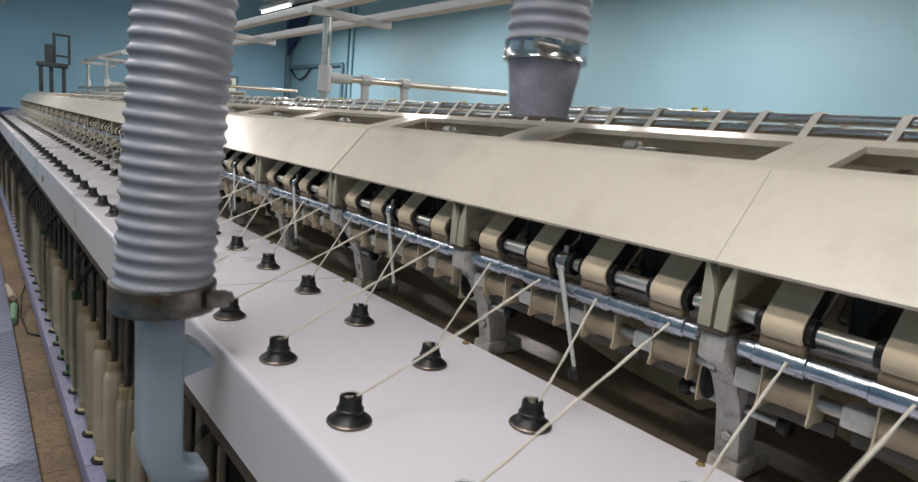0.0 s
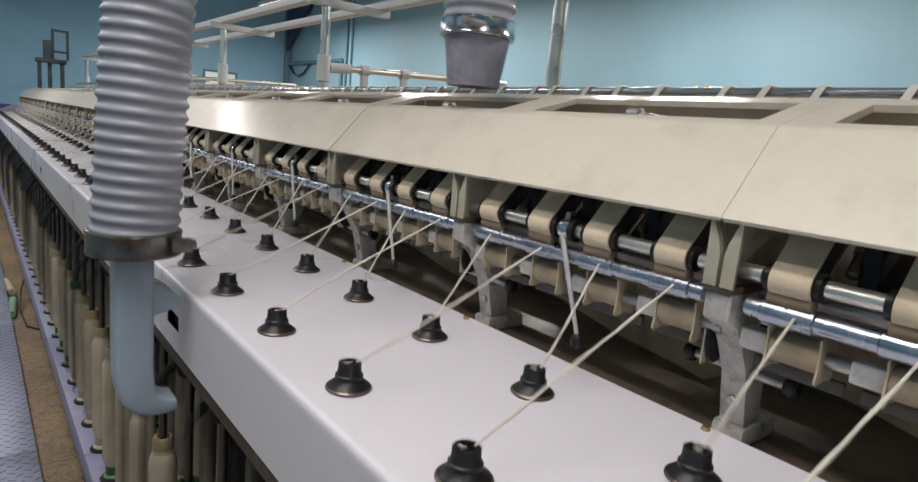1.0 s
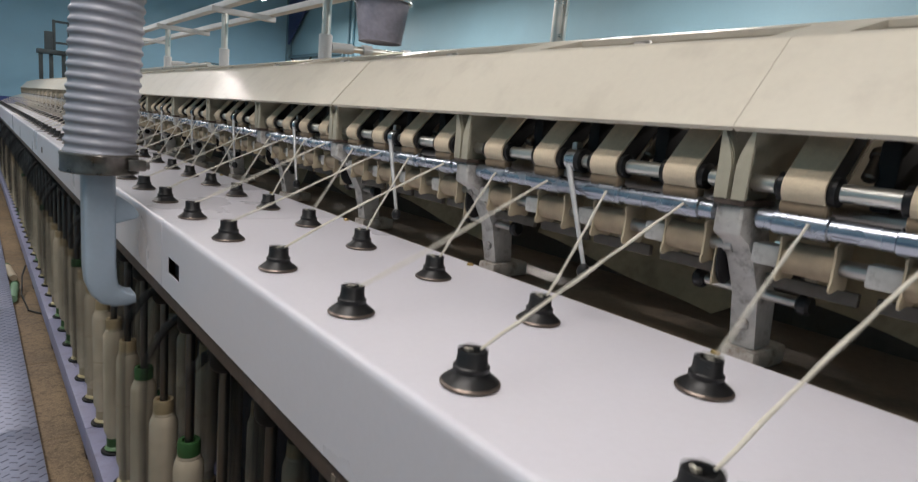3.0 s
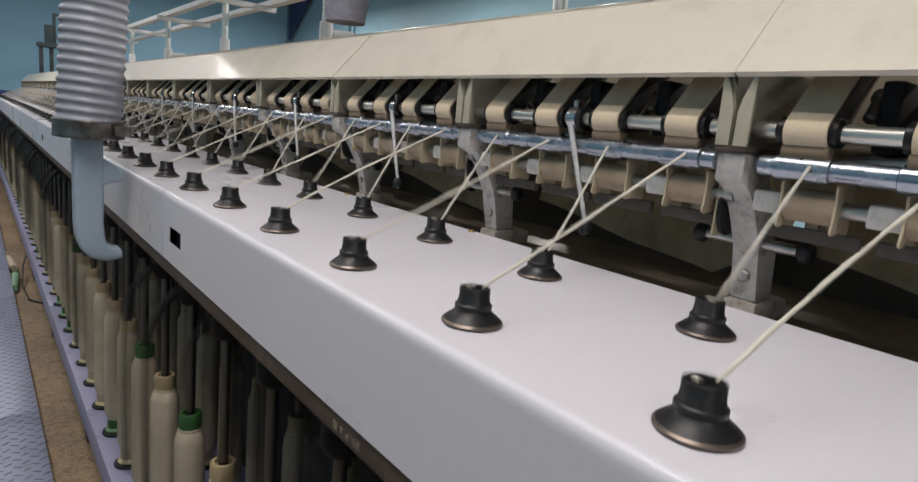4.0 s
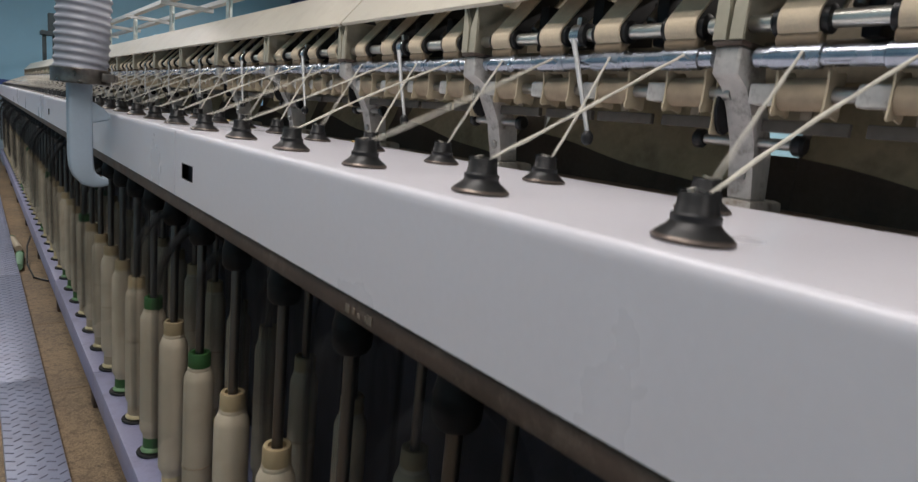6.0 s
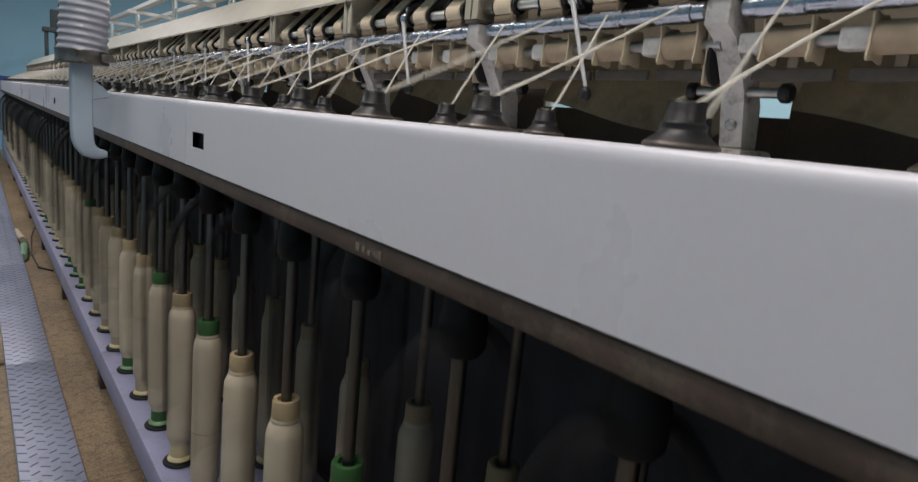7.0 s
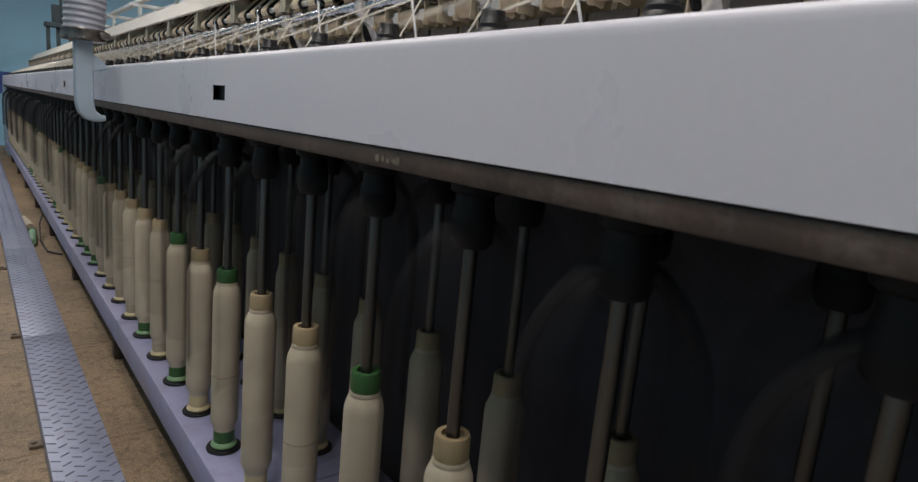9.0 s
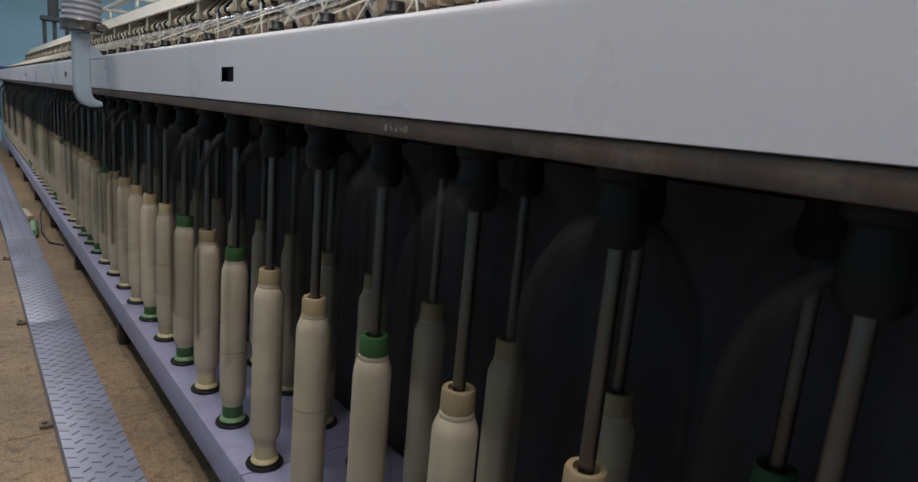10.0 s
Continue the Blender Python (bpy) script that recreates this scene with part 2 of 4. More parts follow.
def tube_path(points, r, steps=8, flat=1.0):
    """A round bar swept along points."""
    own = bmesh.new()
    pts = [Vector(p) for p in points]
    rings = []
    for i, p in enumerate(pts):
        d = (pts[min(i + 1, len(pts) - 1)] - pts[max(i - 1, 0)]).normalized()
        side = d.cross(Vector((0, 1, 0.02))).normalized()
        up = d.cross(side).normalized()
        rr = r[i] if isinstance(r, (list, tuple)) else r
        rings.append([own.verts.new(p + side * rr * math.cos(6.283185 * k / steps) + up * rr * flat * math.sin(6.283185 * k / steps)) for k in range(steps)])
    for a, b in zip(rings, rings[1:]):
        for k in range(steps):
            own.faces.new((a[k], a[(k + 1) % steps], b[(k + 1) % steps], b[k]))
    own.faces.new(rings[0])
    own.faces.new(rings[-1][::-1])
    return own


def extruded(profile, y0, y1, closed=True):
    """A profile of (x, z) pairs drawn out along y."""
    own = bmesh.new()
    a = [own.verts.new((x, y0, z)) for x, z in profile]
    b = [own.verts.new((x, y1, z)) for x, z in profile]
    n = len(profile)
    for k in range(n if closed else n - 1):
        own.faces.new((a[k], a[(k + 1) % n], b[(k + 1) % n], b[k]))
    if closed:
        own.faces.new(a)
        own.faces.new(b[::-1])
    return own


# ---- plan of the roving frame (metres) ----
PITCH = 0.22                      # spindles of one row
Y0, Y1 = -1.32, 11.0              # the stretch of machine that is built
TOP = 1.19                        # top of the flyer rail
X_BACK = 0.195                    # back row of spindles
FRONT_Y = [PITCH * k for k in range(-5, 50)]
BACK_Y = [PITCH * k - 0.11 for k in range(-4, 51)]
STANDS = [-0.069 + 0.44 * k for k in range(-2, 26)]
ROLLER_X, ROLLER_Z = 0.281, 1.350
STRAND_Z = 1.2222

# ---- the hall ----
W_X, W_Y, W_L, W_B = 5.2, 13.0, -2.6, -5.0
tagged(part("wall_east", box((W_X, W_B, 0), (W_X + 0.2, W_Y + 0.2, CEILING)), WALL, smooth=False), "long plain light blue painted hall wall", "wall", kind="structure")
tagged(part("wall_north", box((W_L - 0.2, W_Y, 1.27), (W_X, W_Y + 0.2, CEILING)), ENDWALL, smooth=False), "blue painted end wall of the hall", "wall", kind="structure")
tagged(part("wall_north_base", box((W_L - 0.2, W_Y, 0), (W_X, W_Y + 0.2, 0.9)), ENDWALL, smooth=False), "blue painted foot of the end wall", "wall", kind="structure")
tagged(part("wall_north_dado", box((W_L - 0.2, W_Y - 0.004, 0.9), (W_X, W_Y + 0.2, 1.27)), DADO, smooth=False), "dark blue painted dado of the end wall", "wall", kind="structure")
# unseen closing wall, set near so its blue bounces onto the rail face
tagged(part("wall_west", box((W_L - 0.2, W_B, 1.27), (W_L, W_Y, CEILING)), WALL, smooth=False), "unseen plain blue side wall, set near for blue bounce light", "wall", kind="structure")
# dark band added to weaken the bounce that reaches the back spindles
tagged(part("unseen_west_dado", box((W_L - 0.2, W_B, 0.9), (W_L + 0.004, W_Y - 0.005, 1.27)), DADO, smooth=False), "unseen dark blue band added to the side wall to cut bounce light", "wall", kind="structure")
tagged(part("wall_west_base", box((W_L - 0.2, W_B, 0), (W_L, W_Y, 0.9)), WALL, smooth=False), "unseen blue foot of the side wall", "wall", kind="structure")
tagged(part("wall_south", box((W_L - 0.2, W_B - 0.2, 0), (W_X + 0.2, W_B, CEILING)), WALL, smooth=False), "plain blue painted wall", "wall", kind="structure")
tagged(part("ceiling", box((W_L - 0.2, W_B - 0.2, CEILING), (W_X + 0.2, W_Y + 0.2, CEILING + 0.15)), CEIL, smooth=False), "plain white hall ceiling", "ceiling", kind="structure")
floor = tagged(part("floor", box((W_L, W_B, -0.2), (W_X, W_Y, -0.012)), FLOOR, smooth=False), "worn brown terrazzo floor slabs with dark stains", "floor", kind="structure")


def lamp(x, y, turn, power):
    t = thing("fluorescent_light", (x, y, LAMP_Z), "assumed white fluorescent batten light hung from the ceiling", "ceiling light", "ceiling lights")
    part("housing", box((-0.62, -0.05, 0.03), (0.62, 0.05, 0.085), 0.008), CEIL, t)
    part("tube", turned([(0.014, -0.6), (0.014, 0.6)], 12, m=ALONG_X), TUBEGLOW, t)
    for s in (-0.5, 0.5):
        part("stem", turned([(0.006, 0.085), (0.006, CEILING - LAMP_Z)], 8, m=Matrix.Translation((s, 0, 0))), CEIL, t)
    li = bpy.data.lights.new("tube_light", "AREA")
    li.shape, li.size, li.size_y, li.energy, li.color = "RECTANGLE", 1.25, 0.10, power, (1.0, 0.927, 0.888)
    ob = new("tube_light", li)
    ob.location = (x, y, LAMP_Z - 0.03)
    ob.rotation_euler = t.rotation_euler = (0, 0, radians(turn))


for x, y, turn, power in LAMPS:
    lamp(x, y, turn, power)


# ---- flyer rail: the white box with the caps ----
def rail_panel(a, b, slot):
    s0, s1, z0, z1 = slot
    prof = [(-0.052, 1.0600), (-0.060, 1.0615), (-0.060, z0), (-0.060, z1), (-0.060, 1.176), (-0.060, 1.1815), (-0.0588, 1.1866), (-0.0560, 1.1892), (-0.0520, TOP), (-0.048, TOP),
            (0.314, TOP), (0.318, TOP), (0.325, 1.184), (0.325, 1.10)]
    bm = bmesh.new()
    ys = [a + 0.0016, s0, s1, b - 0.0016]
    grid = [[bm.verts.new((x, y, z)) for x, z in prof] for y in ys]
    for j in range(3):
        for k in range(len(prof) - 1):
            if j == 1 and k == 2:
                continue
            bm.faces.new((grid[j][k], grid[j][k + 1], grid[j + 1][k + 1], grid[j + 1][k]))
    # folded edges of the slot
    q = [grid[1][2], grid[1][3], grid[2][3], grid[2][2]]
    d = [bm.verts.new(v.co + Vector((0.0015, 0, 0))) for v in q]
    for k in range(4):
        bm.faces.new((q[k], q[(k + 1) % 4], d[(k + 1) % 4], d[k]))
    # folded ends
    for g in (grid[0], grid[3]):
        e = [bm.verts.new(v.co + Vector((0.004 if v.co.x < 0.1 else -0.004, 0, -0.004))) for v in g]
        for k in range(len(prof) - 1):
            bm.faces.new((g[k], g[k + 1], e[k + 1], e[k]))
    return bm


flyer_rail = thing("flyer_rail", (0, 0, 0), "long white enamelled steel flyer rail above the bobbins", "flyer rail")
edges = [Y0, 0.862, 3.5, 6.14, 8.78, Y1]
for a, b in zip(edges, edges[1:]):
    s1 = b - 0.048
    part("rail_panel", rail_panel(a, b, (s1 - 0.080, s1, 1.100, 1.130)), WHITE, flyer_rail)
    # dark sheet stands in for the shade inside the slot
    part("slot_backing", box((-0.044, s1 - 0.095, 1.090), (-0.040, s1 + 0.015, 1.140)), SHADOW, flyer_rail)
part("bottom_lip", box((-0.058, Y0, 1.0345), (0.32, Y1, 1.0595), 0.003), LIP, flyer_rail, "dark brown worn bottom strip")
bars = bmesh.new()
for k, (w, lo, hi) in enumerate(((0.011, 1.0415, 1.0510), (0.004, 1.0425, 1.0480), (0.006, 1.0415, 1.0465), (0.005, 1.0430, 1.0490), (0.009, 1.0410, 1.0500))):
    box((-0.0590, 0.078 + 0.012 * k, lo), (-0.0582, 0.078 + 0.012 * k + w, hi), bm=bars)
part("stamped_mark", bars, MARK, flyer_rail, "worn pale stamped mark", smooth=False)
screw_proto = None
for y in STANDS:
    m = turned([(0.0055, 0), (0.0055, 0.002), (0.004, 0.004)], 10)
    if screw_proto is None:
        screw_proto = part("screw", m, BRASS, flyer_rail, at=(0.308, y + 0.012, TOP))
    else:
        m.free()
        o = new("screw", screw_proto.data)
        o.parent, o.location = flyer_rail, (0.308, y + 0.012, TOP)


# ---- flyers, each with its black cap above the rail ----
def make_flyer():
    t = thing("flyer", (0, 0, TOP), "black spinning flyer with a stepped black cap", "flyer", "flyers of the roving frame")
    cap = part("cap", turned([(0.0255, 0.0045), (0.0215, 0.0078), (0.0180, 0.0105), (0.0160, 0.0135), (0.0165, 0.0150), (0.0165, 0.0178), (0.0150, 0.0188),
                       (0.0144, 0.0194), (0.0127, 0.0312), (0.0117, 0.0324), (0.0085, 0.0324), (0.0080, 0.0312), (0.0068, 0.018)], 24), BLACK, t)
    ribs = bmesh.new()
    for k in range(5):
        add(ribs, box((0.0085, -0.0016, 0.0255), (0.0138, 0.0016, 0.0338), 0.0005), Matrix.Rotation(k * 1.2566, 4, "Z"))
    part("crown_teeth", ribs, BLACK, cap)
    part("roving_tip", tube_path([(0.0035, 0, 0.020), (0.0048, 0, 0.027), (0.0072, 0, 0.0350)], 0.0021, 6), COTTON, t, "cotton roving entering the cap")
    part("rim", turned([(0.0245, 0.0), (0.0272, 0.0015), (0.0272, 0.0030), (0.0255, 0.0045)], 28), BRONZE, t, "worn bronze rim")
    part("hub", turned([(0.0095, -0.236), (0.0200, -0.234), (0.0255, -0.226), (0.0265, -0.200), (0.0235, -0.186), (0.0225, -0.172), (0.0300, -0.168), (0.0310, -0.158)], 20), BLACKMETAL, t)
    for s in (1, -1):
        pts = [(s * 0.018, 0, -0.205), (s * 0.036, 0, -0.214), (s * 0.054, 0, -0.235), (s * 0.070, 0, -0.262), (s * 0.081, 0, -0.290), (s * 0.087, 0, -0.325),
               (s * 0.089, 0, -0.42), (s * 0.088, 0, -0.58), (s * 0.086, 0, -0.70)]
        part("arm", tube_path(pts, [0.010, 0.0095, 0.009, 0.0085, 0.008, 0.0075, 0.007, 0.0065, 0.006], 10), BLACKMETAL, t)
    return t


flyers = []
proto = make_flyer()
for row_x, ys in ((0.0, FRONT_Y), (X_BACK, BACK_Y)):
    for y in ys:
        m = Matrix.Translation((row_x, y, TOP))
        if not flyers:
            proto.matrix_basis = m
            flyers.append(proto)
        else:
            flyers.append(copy_thing(proto, m))


# ---- bobbins on the bobbin rail ----
RAIL_TOP = 0.256


SEAMS = (0.238, 0.196, 0.0, 0.262)


def make_bobbin(top_green, bottom_green, wear):
    label = "cream wound bobbin with " + ("a green collar" if top_green or bottom_green else "tan collars") + " on its steel spindle"
    t = thing("bobbin", (0, 0, RAIL_TOP), label, "bobbin", "bobbins on the rail")
    part("base_disc", turned([(0.030, 0), (0.041, 0.001), (0.042, 0.005), (0.040, 0.008), (0.028, 0.009)], 24), BLACK, t)
    part("foot_ring", turned([(0.029, 0.009), (0.031, 0.013), (0.0280, 0.019), (0.0245, 0.022)], 22), GREENFOOT if bottom_green else FOOT, t, "pale green foot ring" if bottom_green else "pale yellow foot ring")
    part("bottom_collar", turned([(0.0245, 0.022), (0.0250, 0.025), (0.0245, 0.052)], 22), GREENCOLLAR if bottom_green else (NYLON, COT, FOOT, NYLON)[wear], t)
    z = SEAMS[wear]
    if z:
        part("seam_ring", turned([(0.0320, z), (0.0326, z + 0.0005), (0.0326, z + 0.0025), (0.0320, z + 0.003)], 26), COT, t, "dark joint ring")
    r = (0.0325, 0.0318, 0.0330, 0.0314)[wear]
    part("wound_cotton", turned([(0.0245, 0.052), (0.0250, 0.060), (r - 0.0015, 0.074), (r, 0.082), (r - 0.0002, 0.20), (r - 0.0003, 0.30), (r - 0.0007, 0.396),
                                 (r - 0.0016, 0.404), (0.0262, 0.417), (0.0238, 0.421), (0.0246, 0.4235), (0.0235, 0.428)], 26), WOUND, t)
    part("top_collar", turned([(0.0230, 0.428), (0.0235, 0.432), (0.0232, 0.456), (0.0215, 0.460), (0.0150, 0.460), (0.0145, 0.452)], 22), GREENCOLLAR if top_green else TANCOLLAR, t)
    part("spindle", turned([(0.0090, 0.44), (0.0090, 0.712)], 16), SPINDLE, t)
    return t


kinds = {}
bobbins = []
GREEN_TOP, GREEN_BOTTOM = {1, 4, 6, 12, 19, 27}, {4, 6, 8, 13, 14, 15, 21, 30, 31}
for row, (row_x, ys) in enumerate(((0.0, FRONT_Y), (X_BACK, BACK_Y))):
    for y in ys:
        k = round(y / PITCH) + (row * 3)
        key = (k in GREEN_TOP, k in GREEN_BOTTOM, (k * k + k // 3) % 4)
        m = Matrix.Translation((row_x, y, RAIL_TOP))
        if key not in kinds:
            kinds[key] = make_bobbin(*key)
            kinds[key].matrix_basis = m
            bobbins.append(kinds[key])
        else:
            bobbins.append(copy_thing(kinds[key], m))

bobbin_rail = thing("bobbin_rail", (0, 0, 0), "lilac painted steel bobbin rail with butt joints", "bobbin rail")
ends = [Y0, -0.68, 0.64, 1.96, 3.28, 4.60, 5.92, 7.24, 8.56, 9.88, Y1]
for a, b in zip(ends, ends[1:]):
    part("rail_section", box((-0.061, a + 0.0015, 0.164), (0.29, b - 0.0015, RAIL_TOP), 0.004), RAIL, bobbin_rail)
    for f in (0.13, 0.42, 0.71):
        part("rail_lug", box((-0.052, a + f * (b - a), 0.146), (-0.034, a + f * (b - a) + 0.022, 0.1638), 0.003), RAIL, bobbin_rail)
    part("rail_support", box((-0.03, a + 0.25, 0.0), (0.03, a + 0.31, 0.1638), 0.004), LIP, bobbin_rail)
# added closures: their dark colour paints the shade behind the spindles
part("back_screen", box((0.36, Y0, 0.0), (0.37, Y1, 1.0)), SHADOW, bobbin_rail, "added dark sheet standing in for the shade behind the spindles", smooth=False)
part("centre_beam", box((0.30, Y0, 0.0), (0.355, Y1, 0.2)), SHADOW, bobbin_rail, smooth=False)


# ---- drafting unit ----
deck = thing("drafting_deck", (0, 0, 0), "oily dark steel deck behind the white rail", "machine deck")
part("deck_plate", box((0.3265, Y0, 1.150), (0.74, Y1, 1.172), 0.003), DECK, deck)
part("back_sheet", box((0.60, Y0, 1.29), (0.606, Y1, 1.560)), PANEL, deck, "dull brown sheet", smooth=False)
apron = None
for y in STANDS[:-1]:
    if apron is None:
        b = bmesh.new()
        rows = []
        for k in range(13):
            u = (k / 12) ** 1.4
            sag = 1.250 - 0.052 * (u / 0.12 if u < 0.12 else (1 - u) / 0.88) + 0.003 * math.sin(9 * u)
            rows.append([b.verts.new((x, 0.03 + 0.38 * u, z)) for x, z in ((0.455, 1.345), (0.438 + 0.006 * math.sin(7 * u), (1.345 + sag) / 2), (0.418 + 0.004 * math.sin(4 * u), sag))])
        for p, q in zip(rows, rows[1:]):
            for j in range(2):
                b.faces.new((p[j], p[j + 1], q[j + 1], q[j]))
        bmesh.ops.solidify(b, geom=b.faces[:], thickness=0.002)
        apron = part("dust_apron", b, APRON, deck, "sagging brown dust apron", at=(0, y, 0))
    else:
        o = new("dust_apron", apron.data)
        o.parent, o.location = deck, (0, y, 0)
# added boards that block light from behind and paint the recess dark
board = part("back_board", box((0.600, 0.15, 1.1722), (0.606, 0.495, 1.2895)), BACKDARK, deck, "added dark board standing in for shade below the back sheet", smooth=False, at=(0, STANDS[0], 0))
low = part("low_strip", box((0.600, 0.0555, 1.1722), (0.606, 0.1495, 1.252)), BACKDARK, deck, smooth=False, at=(0, STANDS[0], 0))
for y in STANDS[1:-1]:
    for src in (board, low):
        o = new(src.name.split(".")[0], src.data)
        o.parent, o.location = deck, (0, y, 0)
# added block, coloured as the shade beneath the deck
part("lower_frame", box((0.38, Y0, 0.0), (0.74, Y1, 1.148)), SHADOW, deck, "added dark block standing in for the shade below the deck", smooth=False)


def make_stand():
    t = thing("roller_stand", (0, 0, 0), "grey cast iron roller stand with a bolted foot", "roller stand", "roller stands")
    part("foot", box((0.332, -0.020, 1.1722), (0.412, 0.020, 1.197), 0.007), CHIPPED, t, "chipped white painted foot")
    prof = [(0.338, 1.1965), (0.378, 1.1965), (0.372, 1.25), (0.352, 1.285), (0.335, 1.31), (0.322, 1.332), (0.318, 1.360), (0.262, 1.360), (0.262, 1.330), (0.288, 1.322),
            (0.306, 1.30), (0.326, 1.26), (0.334, 1.235)]
    up = extruded(prof, -0.0145, 0.0145)
    bmesh.ops.bevel(up, geom=up.edges[:], offset=0.0025, segments=1, affect="EDGES")
    part("upright", up, CAST, t)
    part("bolt", turned([(0.0075, 0), (0.0075, 0.006), (0.005, 0.008)], 6, m=Matrix.Translation((0.337, 0, 1.225)) @ Matrix.Rotation(radians(-90), 4, "Y")), STEEL, t)
    part("roller_seat", box((0.258, -0.0165, 1.360), (0.325, 0.0165, 1.366), 0.002), LIP, t, "greasy dark seat")
    part("ear_plate", turned([(0.020, 0), (0.021, 0.001), (0.021, 0.004), (0.019, 0.005)], 20, m=Matrix.Translation((0.312, 0.0165, 1.300)) @ Matrix.Scale(1.5, 4, (0, 0, 1)) @ ALONG_Y), BLACKMETAL, t, "black oval side plate")
    part("guard_plate", box((0.293, 0.0225, 1.268), (0.318, 0.0250, 1.335), 0.001), NYLON, t, "yellowed guard plate")
    for s in (1, -1):
        part("stub_rod", rod_y(0.0062, 0.0147, 0.052, 0.336, 1.264, 12) if s > 0 else rod_y(0.0062, -0.052, -0.0147, 0.336, 1.264, 12), STEEL, t)
        part("stub_knob", rod_y(0.0115, 0.0522, 0.066, 0.336, 1.264, 16, 0.003) if s > 0 else rod_y(0.0115, -0.066, -0.0522, 0.336, 1.264, 16, 0.003), BLACK, t)
        b = bmesh.new()
        pr = [(0.0022, 1.366), (0.003, 1.405), (0.006, 1.418), (0.0145, 1.437), (0.0150, 1.444)]
        rows = []
        for yy, zz in pr:
            rows.append([b.verts.new((xx, s * (yy + d), zz)) for xx, d in ((0.262, 0), (0.262, 0.003), (0.38, 0.003), (0.38, 0))])
        for p, q in zip(rows, rows[1:]):
            for k in range(4):
                b.faces.new((p[k], p[(k + 1) % 4], q[(k + 1) % 4], q[k]))
        b.faces.new(rows[0])
        b.faces.new(rows[-1][::-1])
        part("bent_plate", b, OLIVE, t)
        side = bmesh.new()
        poly = [(0.0022, 1.366), (0.0026, 1.400), (0.0050, 1.411), (0.0135, 1.433), (0.0175, 1.436), (0.0168, 1.405), (0.0165, 1.366)]
        fa = [side.verts.new((0.257, s * a, b2)) for a, b2 in poly]
        fb = [side.verts.new((0.261, s * a, b2)) for a, b2 in poly]
        side.faces.new(fa)
        side.faces.new(fb[::-1])
        for k in range(len(poly)):
            side.faces.new((fa[k], fb[k], fb[(k + 1) % len(poly)], fa[(k + 1) % len(poly)]))
        part("front_flange", side, OLIVE, t)
    return t


st = make_stand()
for k, y in enumerate(STANDS):
    if k == 0:
        st.location = (0, y, 0)
    else:
        copy_thing(st, Matrix.Translation((0, y, 0)))

roller = thing("front_roller", (0, 0, 0), "long polished fluted steel front drafting roller", "drafting roller")
sec = None
for y in STANDS[:-1]:
    if sec is None:
        pr = [(0.0075, 0.021), (0.0102, 0.024), (0.0102, 0.034)]
        for off in (-0.155, -0.050, 0.050, 0.155):
            pr += [(0.0102, 0.22 + off - 0.026), (0.0124, 0.22 + off - 0.0245), (0.0124, 0.22 + off + 0.0245), (0.0102, 0.22 + off + 0.026)]
        pr += [(0.0102, 0.406), (0.0102, 0.416), (0.0075, 0.419)]
        sec = part("roller_section", turned(pr, 24, m=ALONG_Y), FLUTED, roller, at=(ROLLER_X, y, ROLLER_Z))
    else:
        o = new("roller_section", sec.data)
        o.parent, o.location = roller, (ROLLER_X, y, ROLLER_Z)
second = bmesh.new()
turned([(0.0125, Y0), (0.0125, Y1)], 16, second, Matrix.Translation((0.335, 0, 1.362)) @ ALONG_Y)
part("second_shaft", second, STEEL, roller)


